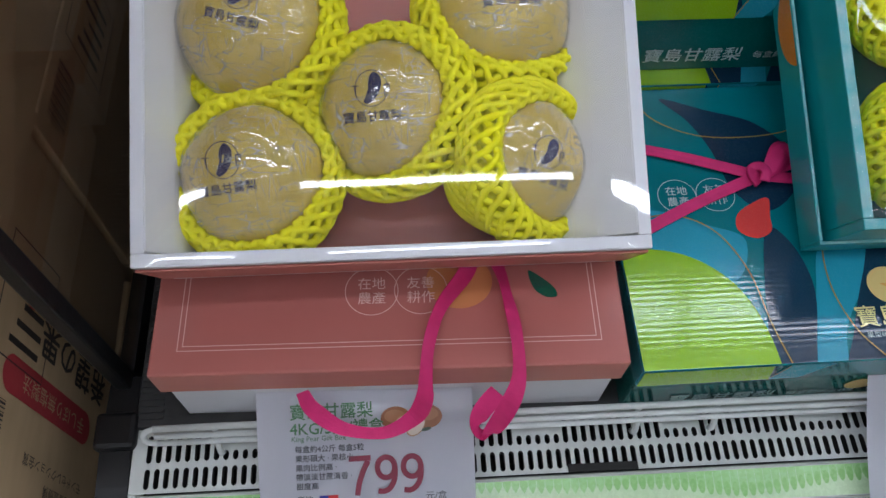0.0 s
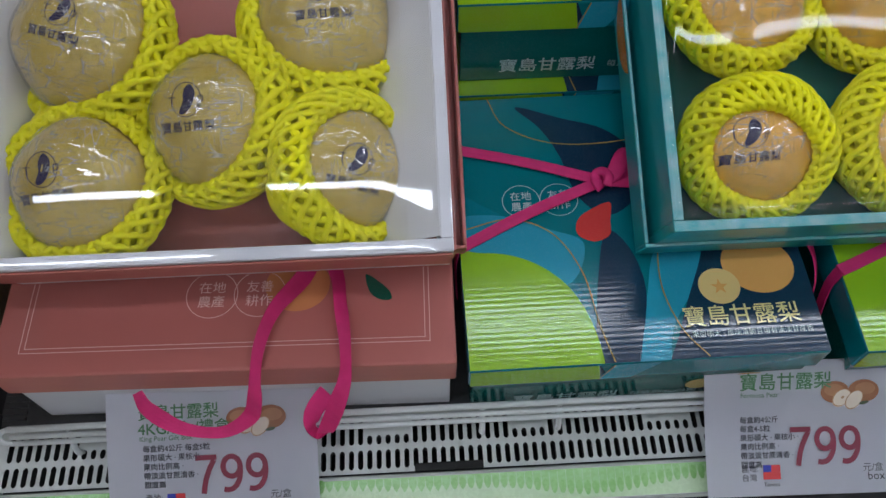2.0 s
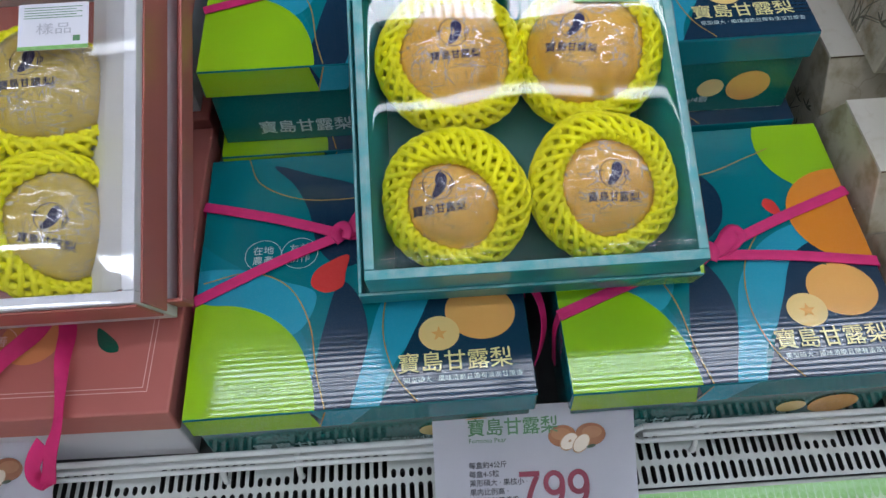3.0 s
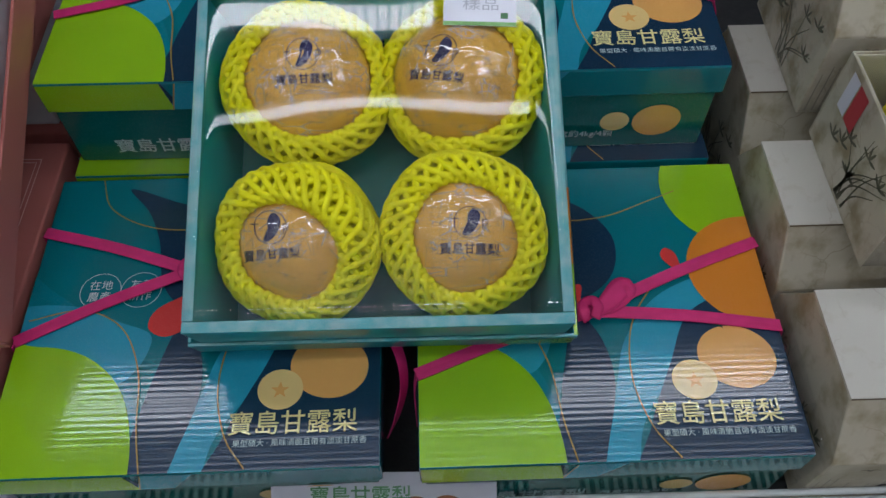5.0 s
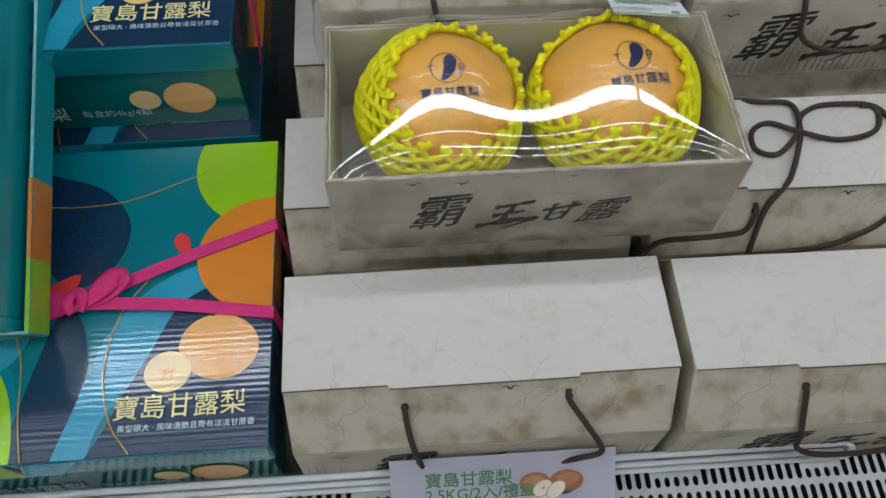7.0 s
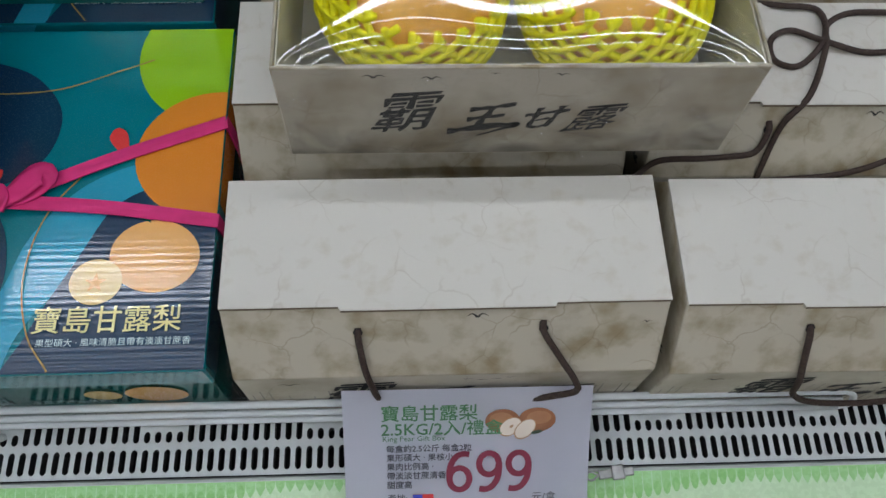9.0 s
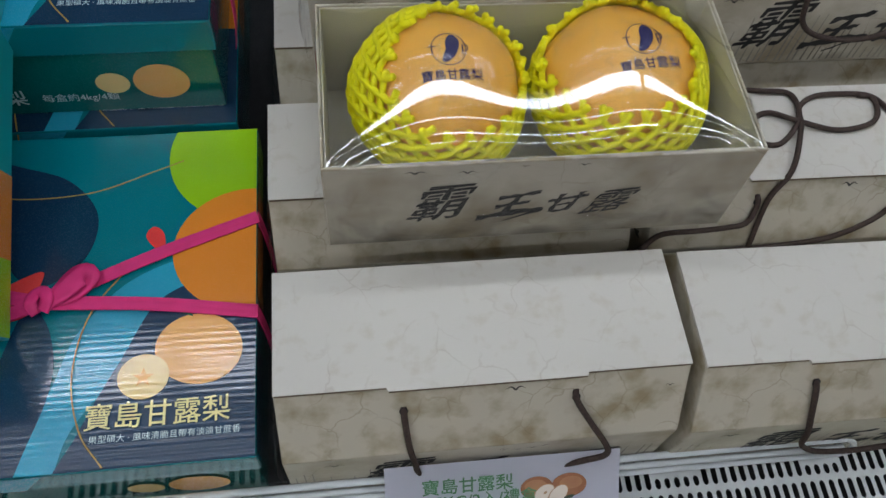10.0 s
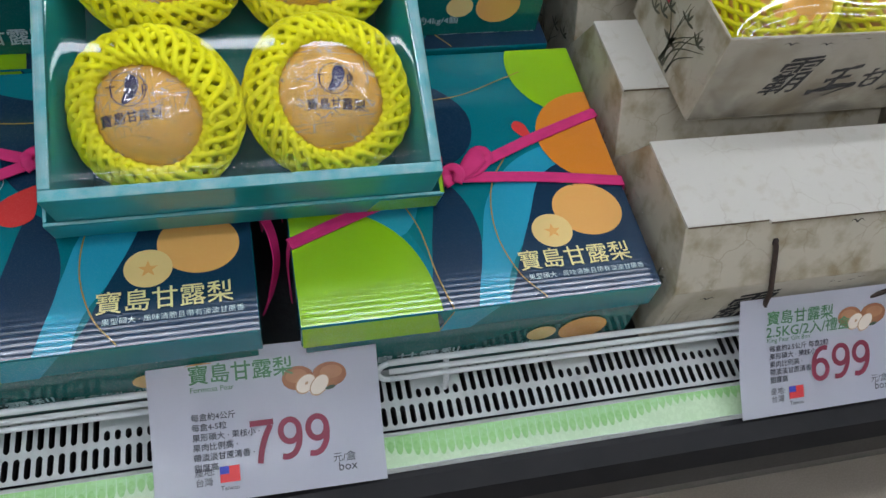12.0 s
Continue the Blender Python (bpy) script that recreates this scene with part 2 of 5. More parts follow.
def creased(m, white=0.55, patches=(0.47, 0.62), size=1.0):
    """Adds long sharp creases, in bunches, to a film: they bend the gloss, and white colour along them paints in
    glints; each piece has its own.
    """
    nt = m.node_tree
    glo = [node for node in nt.nodes if node.type == "BSDF_GLOSSY"][0]
    out = nt.nodes["Material Output"]
    clear = out.inputs[0].links[0].from_socket
    under = glo.inputs["Normal"].links[0].from_socket
    co, info, shift = (nt.nodes.new("ShaderNode" + s) for s in ("TexCoord", "ObjectInfo", "VectorMath"))
    shift.operation = "ADD"
    nt.links.new(co.outputs["Object"], shift.inputs[0])
    nt.links.new(info.outputs["Random"], shift.inputs[1])
    total = None
    for scale, stretch, turned, deep in ((26, (1, 4.0, 1.4), (0.2, 0.3, 0.5), 0.0012), (30, (5.0, 1, 1.5), (0.5, 0.1, 1.1), 0.0010), (38, (1, 6.0, 1.2), (0.1, 0.6, 2.2), 0.0008)):
        mp, v, line, patch, gate, mul, b = (nt.nodes.new("ShaderNode" + s) for s in ("Mapping", "TexVoronoi", "MapRange", "TexNoise", "MapRange", "Math", "Bump"))
        mp.inputs["Scale"].default_value, mp.inputs["Rotation"].default_value = stretch, turned
        v.feature, v.inputs["Scale"].default_value = "DISTANCE_TO_EDGE", scale * size
        line.inputs[1].default_value, line.inputs[2].default_value, line.inputs[3].default_value, line.inputs[4].default_value = 0.0, 0.045, 1.0, 0.0
        line.interpolation_type = "SMOOTHSTEP"
        patch.inputs["Scale"].default_value = 34 + scale * 0.3
        gate.inputs[1].default_value, gate.inputs[2].default_value = patches
        mul.operation = "MULTIPLY"
        b.inputs["Distance"].default_value = deep
        nt.links.new(shift.outputs[0], mp.inputs[0])
        nt.links.new(mp.outputs[0], v.inputs["Vector"])
        nt.links.new(v.outputs["Distance"], line.inputs[0])
        nt.links.new(shift.outputs[0], patch.inputs["Vector"])
        nt.links.new(patch.outputs[0], gate.inputs[0])
        nt.links.new(line.outputs[0], mul.inputs[0])
        nt.links.new(gate.outputs[0], mul.inputs[1])
        nt.links.new(mul.outputs[0], b.inputs["Height"])
        nt.links.new(under, b.inputs["Normal"])
        under = b.outputs[0]
        if total is None:
            total = mul.outputs[0]
        else:
            most = nt.nodes.new("ShaderNodeMath")
            most.operation = "MAXIMUM"
            nt.links.new(total, most.inputs[0])
            nt.links.new(mul.outputs[0], most.inputs[1])
            total = most.outputs[0]
    nt.links.new(under, glo.inputs["Normal"])
    glo.inputs["Roughness"].default_value = 0.07
    # diffuse white along the crease lines stands in for bright glints
    haze, mix, k = (nt.nodes.new("ShaderNode" + s) for s in ("BsdfDiffuse", "MixShader", "Math"))
    haze.inputs[0].default_value = (0.95, 0.95, 0.95, 1)
    k.operation, k.inputs[1].default_value = "MULTIPLY", white
    nt.links.new(total, k.inputs[0])
    nt.links.new(k.outputs[0], mix.inputs[0])
    nt.links.new(clear, mix.inputs[1])
    nt.links.new(haze.outputs[0], mix.inputs[2])
    nt.links.new(mix.outputs[0], out.inputs[0])
    return m


def glowing(name, colour, power):
    m = bpy.data.materials.new(name)
    m.use_nodes = True
    p = m.node_tree.nodes["Principled BSDF"]
    p.inputs["Base Color"].default_value = (0.8, 0.8, 0.8, 1)
    p.inputs["Emission Color"].default_value, p.inputs["Emission Strength"].default_value = (*colour, 1), power
    return m


def card(name, colour, rough=0.24, amount=0.12, flutes=True, coat=0.85):
    m = material(name, colour, rough, scale=14, amount=amount, bump=0.00002, bump_scale=900, coat=coat)
    return fluted(m) if flutes else m


TEAL = card("teal_card", (0.0, 0.18, 0.21))
TRAY_TEAL = card("bright_teal_card", (0.002, 0.31, 0.33), 0.3, flutes=False, coat=0.3)
DEEP_TEAL = card("deep_teal_card", (0.0, 0.125, 0.11))
TRAY_FLOOR = card("teal_tray_floor", (0.0, 0.17, 0.16), 0.4, flutes=False, coat=0.1)
NAVY = card("navy_print", (0.008, 0.035, 0.075))
CYAN = card("cyan_print", (0.02, 0.32, 0.45))
MID_TEAL = card("mid_teal_print", (0.0, 0.21, 0.26))
LIME = card("lime_print", (0.29, 0.55, 0.01))
ORANGE = card("orange_print", (0.72, 0.24, 0.025))
PEACH = card("peach_print", (0.84, 0.43, 0.12))
CREAM = card("cream_print", (0.86, 0.62, 0.24))
RED = card("red_print", (0.72, 0.055, 0.05))
GOLD = card("gold_line_print", (0.42, 0.28, 0.07))
PALE_GOLD = card("pale_gold_print", (0.85, 0.78, 0.36))
PALE = card("pale_print", (0.55, 0.72, 0.72))
LEAF = card("leaf_print", (0.0, 0.09, 0.05))
SALMON = card("salmon_card", (0.50, 0.155, 0.13), 0.42, flutes=False, coat=0.08)
SALMON_PALE = card("salmon_line_print", (0.88, 0.62, 0.56), 0.42, flutes=False, coat=0.08)
SALMON_FRUIT = card("salmon_fruit_print", (0.66, 0.25, 0.09), 0.42, flutes=False, coat=0.08)
WHITE_CARD = material("white_card", (0.78, 0.78, 0.82), 0.38, (0.68, 0.68, 0.73), 12, 0.5, 0.00003, 700)
TAG_PAPER = material("price_tag_paper", (0.80, 0.80, 0.86), 0.3, (0.73, 0.73, 0.82), 9, 0.6, 0.00003, 500, coat=0.4)
INK_GREEN = material("green_ink", (0.1, 0.26, 0.12), 0.4)
INK_DARK = material("dark_ink", (0.06, 0.06, 0.08), 0.4)
INK_RED = material("crimson_ink", (0.24, 0.03, 0.06), 0.4)
INK_FAINT = material("faint_pen_ink", (0.52, 0.52, 0.58), 0.4)
FLAG_RED = material("flag_red_ink", (0.7, 0.05, 0.05), 0.4)
FLAG_BLUE = material("flag_blue_ink", (0.04, 0.06, 0.4), 0.4)
RIBBON = material("pink_ribbon_cloth", (0.68, 0.02, 0.17), 0.6, (0.5, 0.01, 0.11), 60, 0.5, 0.0003, 900, stretch=(1, 1, 1))
NET = material("yellow_foam_net", (0.98, 0.91, 0.012), 0.5, (0.94, 0.85, 0.008), 60, 0.5, 0.0004, 260, spec=0.25)
NET.node_tree.nodes["Principled BSDF"].inputs["Subsurface Weight"].default_value = 0.35
NET.node_tree.nodes["Principled BSDF"].inputs["Subsurface Radius"].default_value = (0.012, 0.011, 0.002)
NET.node_tree.nodes["Principled BSDF"].inputs["Subsurface Scale"].default_value = 0.6
FILM = clear_film("clear_box_film", 1.7, 0.00005, 12)
FRONT_FILM = creased(clear_film("wrinkled_front_film", 0.6, 0.0004, 30), 0.16, (0.50, 0.68), 0.8)
BULGE_FILM = clear_film("draped_box_film", 2.2, 0.00006, 14)
SOFT_WRAP = creased(clear_film("smooth_fruit_wrap", 0.7, 0.0002, 20), 0.2, (0.52, 0.70), 0.7)
WRAP = creased(clear_film("fruit_wrap_film", 2.4, 0.00018, 24, (0.98, 0.98, 0.98), (1, 2, 1.5)))
RIM_TEAL = material("worn_teal_edge", (0.10, 0.46, 0.50), 0.4, (0.38, 0.58, 0.58), 60, 0.9, 0.00005, 500)
CASE_WHITE = material("white_enamel", (0.62, 0.65, 0.62), 0.35, (0.48, 0.50, 0.47), 18, 0.4, 0.00003, 400)
WIRE_WHITE = material("white_coated_wire", (0.72, 0.75, 0.74), 0.35, (0.5, 0.52, 0.5), 40, 0.4)
CASE_BLACK = material("black_plastic", (0.009, 0.009, 0.010), 0.34, (0.016, 0.015, 0.015), 25, 0.6, 0.00006, 300, spec=0.25)
# near black; on slot walls and cord holes it paints in the shade
DARK_AND_HOLE_SHADE = material("dark_duct_and_hole_shade", (0.012, 0.012, 0.012), 0.7)
DECK_MAT = material("black_rubber_mat", (0.025, 0.025, 0.026), 0.55, (0.04, 0.04, 0.04), 60, 0.6, 0.0006, 260)
ROPE = material("brown_cord", (0.035, 0.02, 0.015), 0.8, (0.07, 0.045, 0.03), 300, 0.7, 0.0006, 700)
STEEL = material("worn_steel", (0.45, 0.45, 0.43), 0.35, (0.25, 0.24, 0.22), 90, 0.7, 0.0001, 500, metal=1.0)
BRUSH_INK = material("brush_ink", (0.008, 0.008, 0.008), 0.6, (0.035, 0.03, 0.026), 70, 0.6)
KRAFT = material("kraft_carton", (0.60, 0.44, 0.26), 0.6, (0.52, 0.37, 0.21), 10, 0.6, 0.00006, 400, stretch=(1, 1, 6))
KRAFT_INK = material("carton_ink", (0.05, 0.04, 0.035), 0.6)
KRAFT_RED = material("carton_red_ink", (0.5, 0.05, 0.06), 0.6)
SKIN_INK = material("fruit_stamp_ink", (0.022, 0.02, 0.10), 0.45)


def parchment(name, base, stain, size=9, spread=0.66, cracks=0.4):
    """Card printed like old paper: clouded stains, hair cracks and a fine tooth."""
    m = material(name, base, 0.5, stain, size, 1.0, 0.00005, 500)
    for node in m.node_tree.nodes:
        if node.type == "MAP_RANGE" and node.inputs[1].default_value > 0.3:
            node.inputs[1].default_value, node.inputs[2].default_value = spread - 0.22, spread
    nt = m.node_tree
    p = nt.nodes["Principled BSDF"]
    mix = p.inputs["Base Color"].links[0].from_node
    co = nt.nodes.new("ShaderNodeTexCoord")
    v = nt.nodes.new("ShaderNodeTexVoronoi")
    v.feature = "DISTANCE_TO_EDGE"
    v.inputs["Scale"].default_value = 22
    warp = nt.nodes.new("ShaderNodeTexNoise")
    warp.inputs["Scale"].default_value, warp.inputs["Detail"].default_value = 14, 5
    add = nt.nodes.new("ShaderNodeVectorMath")
    add.operation = "MULTIPLY_ADD"
    add.inputs[1].default_value = (0.06, 0.06, 0.06)
    nt.links.new(co.outputs["Object"], warp.inputs["Vector"])
    nt.links.new(warp.outputs["Color"], add.inputs[0])
    nt.links.new(co.outputs["Object"], add.inputs[2])
    nt.links.new(add.outputs[0], v.inputs["Vector"])
    line = nt.nodes.new("ShaderNodeMapRange")
    line.inputs[1].default_value, line.inputs[2].default_value, line.inputs[3].default_value, line.inputs[4].default_value = 0.0, 0.022, cracks, 0.0
    nt.links.new(v.outputs[0], line.inputs[0])
    patch = nt.nodes.new("ShaderNodeTexNoise")
    patch.inputs["Scale"].default_value = 16
    nt.links.new(co.outputs["Object"], patch.inputs["Vector"])
    gate = nt.nodes.new("ShaderNodeMapRange")
    gate.inputs[1].default_value, gate.inputs[2].default_value = 0.46, 0.6
    nt.links.new(patch.outputs[0], gate.inputs[0])
    mul = nt.nodes.new("ShaderNodeMath")
    mul.operation = "MULTIPLY"
    nt.links.new(line.outputs[0], mul.inputs[0])
    nt.links.new(gate.outputs[0], mul.inputs[1])
    over = nt.nodes.new("ShaderNodeMix")
    over.data_type = "RGBA"
    over.inputs[7].default_value = (stain[0] * 0.6, stain[1] * 0.5, stain[2] * 0.4, 1)
    nt.links.new(mix.outputs[2], over.inputs[6])
    nt.links.new(mul.outputs[0], over.inputs[0])
    nt.links.new(over.outputs[2], p.inputs["Base Color"])
    return m


PARCHMENT = parchment("pale_parchment_card", (0.57, 0.54, 0.465), (0.50, 0.455, 0.36), 62, 0.78, 0.30)
WORN = parchment("worn_parchment_card", (0.52, 0.475, 0.37), (0.31, 0.25, 0.145), 30, 0.68)
PARCHMENT_GREY = parchment("grey_landscape_print", (0.30, 0.275, 0.23), (0.15, 0.13, 0.10))
CUT_EDGE = material("cut_board_edge", (0.12, 0.085, 0.05), 0.8, (0.22, 0.17, 0.11), 90, 0.8)
PLANT_INK = material("plant_print_ink", (0.11, 0.108, 0.07), 0.6, (0.17, 0.155, 0.11), 60, 0.7)


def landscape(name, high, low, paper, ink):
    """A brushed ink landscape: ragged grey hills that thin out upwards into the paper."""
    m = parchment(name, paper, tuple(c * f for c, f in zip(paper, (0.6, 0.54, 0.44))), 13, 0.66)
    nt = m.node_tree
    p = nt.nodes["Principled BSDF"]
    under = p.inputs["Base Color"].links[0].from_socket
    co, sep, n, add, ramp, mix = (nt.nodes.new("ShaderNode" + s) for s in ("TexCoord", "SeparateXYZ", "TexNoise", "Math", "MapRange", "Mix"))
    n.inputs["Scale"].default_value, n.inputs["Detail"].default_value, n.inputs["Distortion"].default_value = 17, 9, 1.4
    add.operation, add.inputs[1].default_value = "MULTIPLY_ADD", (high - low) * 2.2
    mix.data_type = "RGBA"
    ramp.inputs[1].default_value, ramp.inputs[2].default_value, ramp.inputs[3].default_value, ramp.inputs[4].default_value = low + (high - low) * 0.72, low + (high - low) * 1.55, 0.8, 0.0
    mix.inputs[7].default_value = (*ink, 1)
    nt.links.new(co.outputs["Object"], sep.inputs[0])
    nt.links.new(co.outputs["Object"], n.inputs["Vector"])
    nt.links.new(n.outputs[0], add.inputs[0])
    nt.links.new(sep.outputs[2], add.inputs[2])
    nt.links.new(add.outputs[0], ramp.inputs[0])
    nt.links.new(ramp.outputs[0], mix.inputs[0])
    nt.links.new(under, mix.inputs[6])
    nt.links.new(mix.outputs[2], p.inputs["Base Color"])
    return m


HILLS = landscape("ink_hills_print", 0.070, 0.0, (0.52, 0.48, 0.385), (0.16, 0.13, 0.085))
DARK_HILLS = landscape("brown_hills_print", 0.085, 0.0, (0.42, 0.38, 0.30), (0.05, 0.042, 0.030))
INSIDE_CARD = material("grey_board_inside", (0.62, 0.59, 0.48), 0.55, (0.53, 0.50, 0.39), 20, 0.5, 0.00005, 600)


def fruit_skin(name, colour, second):
    """Smooth pear skin with fine dots, in a tight clear wrap whose creases catch the light."""
    m = material(name, colour, 0.5, second, 22, 0.8, 0.00004, 600)
    nt = m.node_tree
    p = nt.nodes["Principled BSDF"]
    co, mp, n, b = (nt.nodes.new("ShaderNode" + s) for s in ("TexCoord", "Mapping", "TexNoise", "Bump"))
    mp.inputs["Scale"].default_value, mp.inputs["Rotation"].default_value = (18, 60, 30), (0.3, 0.4, 0.9)
    n.inputs["Scale"].default_value, n.inputs["Detail"].default_value, n.inputs["Distortion"].default_value = 1.3, 3, 1.2
    b.inputs["Distance"].default_value = 0.0010
    nt.links.new(co.outputs["Object"], mp.inputs[0])
    nt.links.new(mp.outputs[0], n.inputs["Vector"])
    nt.links.new(n.outputs[0], b.inputs["Height"])
    nt.links.new(b.outputs[0], p.inputs["Coat Normal"])
    p.inputs["Coat Weight"].default_value, p.inputs["Coat Roughness"].default_value = 0.25, 0.3
    return m


SKIN_GREEN = fruit_skin("khaki_pear_skin", (0.68, 0.50, 0.095), (0.58, 0.41, 0.07))
SKIN_TAN = fruit_skin("tan_pear_skin", (0.90, 0.51, 0.075), (0.78, 0.40, 0.05))
SKIN_ORANGE = fruit_skin("orange_pear_skin", (0.95, 0.50, 0.075), (0.84, 0.40, 0.05))
FLOOR_TILE = material("beige_floor_tile", (0.60, 0.52, 0.42), 0.25, (0.52, 0.44, 0.34), 5, 0.6, 0.00005, 300)
PLASTER = material("shop_paint", (0.7, 0.7, 0.68), 0.7, (0.6, 0.6, 0.58), 3, 0.5, 0.0002, 60)
TUBE_GLOW = glowing("tube_lamp_glow", (0.89, 0.96, 1.12), TUBE_POWER)
EDGE_GLOW = glowing("edge_tube_glow", (0.89, 0.96, 1.12), EDGE_POWER)
PANEL_GLOW = glowing("ceiling_panel_glow", (0.89, 0.96, 1.12), CEILING_POWER)

# ---- the shop: floor, walls, ceiling ----
part("floor", boxed(-4, 6, -3.5, 3.5, -0.1, 0.0, 0), FLOOR_TILE, None)
seams = bmesh.new()
for i in range(-6, 10):
    add_box(seams, i * 0.6 + 0.12, i * 0.6 + 0.124, -3.4, 0.3, -0.002, 0.0012)
for i in range(6):
    add_box(seams, -3.9, 5.9, -3.2 + i * 0.6, -3.196 + i * 0.6, -0.002, 0.0010)
part("floor_joints", seams, CASE_BLACK, bpy.data.objects["floor"])
part("ceiling", boxed(-4, 6, -3.5, 3.5, 3.2, 3.3, 0), PLASTER, None)
part("wall_north", boxed(-4, 6, 3.5, 3.6, 0, 3.2, 0), PLASTER, None)
part("wall_south", boxed(-4, 6, -3.6, -3.5, 0, 3.2, 0), PLASTER, None)
part("wall_west", boxed(-4.1, -4, -3.5, 3.5, 0, 3.2, 0), PLASTER, None)
part("wall_east", boxed(6, 6.1, -3.5, 3.5, 0, 3.2, 0), PLASTER, None)
for n in ("floor", "ceiling", "wall_north", "wall_south", "wall_west", "wall_east"):
    tagged(bpy.data.objects[n], "plain painted shop surface" if n != "floor" else "beige tiled shop floor", n.split("_")[0], kind="structure")
# the nearer row mirrors in the films; the unseen row at y -2.2 is added fill
for i in range(5):
    for j in range(2):
        lamp = thing("ceiling_lamp", pose(-3.11 + 1.64 * i, -2.2 + 1.64 * j, 3.2), "long white fluorescent shop ceiling lamp, row behind the camera added as fill", "lamp", "shop ceiling lamps")
        part("housing", boxed(-0.64, 0.64, -0.06, 0.06, -0.04, -0.001, 0.004), CASE_WHITE, lamp)
        part("diffuser", boxed(-0.6, 0.6, -0.046, 0.046, -0.075, -0.0405, 0.008), PANEL_GLOW, lamp)

# ---- the refrigerated case ----
case = thing("display_case", DECK, "black refrigerated produce case with a white slotted air grille", "display case", kind="structure")
U0, U1 = -0.315, 2.5
part("deck", boxed(U0, U1, 0.012, 0.95, -0.03, -0.002, 0.002), DECK_MAT, case, "black ribbed rubber deck mat")
ribs = bmesh.new()
for i in range(90):
    add_box(ribs, -0.312 + 0.0005, -0.285, 0.02 + i * 0.0075, 0.0235 + i * 0.0075, -0.004, 0.0006)
part("mat_ribs", ribs, DECK_MAT, case)
part("back_panel", boxed(U0, U1, 0.952, 0.98, -0.4, 1.3, 0.002), CASE_BLACK, case)
part("end_frame", add_box(boxed(-0.346, -0.328, 0.060, 0.082, -0.12, 1.2, 0.003), -0.346, -0.328, 0.0825, 0.95, -0.06, -0.012), CASE_BLACK, case, "black upright edge of the end panel")
GLASS = clear_film("tinted_end_glass", 1.0, 0.00002, 3, (0.86, 0.84, 0.82))
part("end_glass", boxed(-0.340, -0.332, 0.0825, 0.95, -0.011, 1.2, 0), GLASS, case, "dark tinted glass end panel")
part("end_cap", add_prism(bmesh.new(), [(0.075, -0.012), (0.0, -0.006), (-0.05, -0.012), (-0.10, -0.022), (-0.125, -0.045), (-0.14, -0.09), (-0.145, -0.3), (0.075, -0.3)], -0.352, -0.318), CASE_BLACK, case, "glossy black moulded end cap")
part("end_collar", boxed(-0.358, -0.312, -0.012, 0.03, -0.02, 0.004, 0.006), CASE_BLACK, case)
part("side_trim", add_prism(bmesh.new(), [(0.0, -0.008), (-0.055, -0.010), (-0.098, -0.016), (-0.11, -0.028), (-0.12, -0.08), (-0.112, -0.08), (-0.10, -0.03), (-0.09, -0.024), (0.0, -0.016)], -0.316, -0.308), CASE_WHITE, case)
part("duct", boxed(U0 + 0.01, U1, -0.058, 0.011, -0.12, -0.085, 0), DARK_AND_HOLE_SHADE, case)
part("bumper", add_prism(bmesh.new(), [(-0.099, -0.022), (-0.108, -0.021), (-0.128, -0.029), (-0.142, -0.046), (-0.15, -0.075), (-0.148, -0.11), (-0.135, -0.13), (-0.06, -0.14), (-0.06, -0.03)], -0.318, U1), CASE_BLACK, case, "rounded black bumper along the front", smooth=False)
part("kick_panel", add_prism(bmesh.new(), [(-0.075, -0.135), (-0.03, -0.64), (0.6, -0.8), (0.9, -0.3), (0.0, -0.132)], -0.318, U1), CASE_BLACK, case)
part("strip_holder", add_prism(bmesh.new(), [(-0.0605, -0.012), (-0.0625, -0.008), (-0.0645, -0.012), (-0.0975, -0.0185), (-0.0995, -0.0155), (-0.1015, -0.021), (-0.061, -0.03)], U0 + 0.01, U1), CASE_WHITE, case, "clear grey price rail")

# slotted air grille: two rows of upright slots with rounded ends
grille = bmesh.new()
PITCH, GZ, GD = 0.0104, -0.007, 0.012


def slot_cell(bm, x, y0, y1, s0, s1, z):
    """One rectangle of plate from y0 to y1 with a slot from s0 to s1 through it."""
    w = 0.0029
    ring = [(x + w, s0 + w), (x + w, s1 - w), (x + 0.6 * w, s1 - 0.3 * w), (x, s1), (x - 0.6 * w, s1 - 0.3 * w), (x - w, s1 - w), (x - w, s0 + w), (x - 0.6 * w, s0 + 0.3 * w), (x, s0), (x + 0.6 * w, s0 + 0.3 * w)]
    h = PITCH / 2
    outer = [(x + h, s0 + w), (x + h, s1 - w), (x + h, y1), (x, y1), (x - h, y1), (x - h, s1 - w), (x - h, s0 + w), (x - h, y0), (x, y0), (x + h, y0)]
    a = [bm.verts.new((p, q, z)) for p, q in ring]
    b = [bm.verts.new((p, q, z)) for p, q in outer]
    c = [bm.verts.new((p, q, z - GD)) for p, q in ring]
    n = len(ring)
    for i in range(n):
        j = (i + 1) % n
        bm.faces.new((a[i], b[i], b[j], a[j]))
        # slot walls of the white plate: inner shade put into their dark colour
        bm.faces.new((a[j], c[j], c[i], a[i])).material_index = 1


N_SLOTS = int((1.95 - U0) / PITCH)
for i in range(N_SLOTS):
    x = U0 + 0.018 + PITCH * i
    beat = i % 31
    if 8 <= beat <= 12 or 24 <= beat <= 27:
        slot_cell(grille, x, -0.03, 0.010, -0.0275, -0.0165, GZ)
    else:
        slot_cell(grille, x, -0.03, 0.010, -0.0275, 0.003, GZ)
    slot_cell(grille, x, -0.0598, -0.03, -0.0555, -0.0335, GZ)
add_box(grille, U0, U0 + 0.018 - PITCH / 2, -0.0598, 0.010, GZ - GD, GZ)
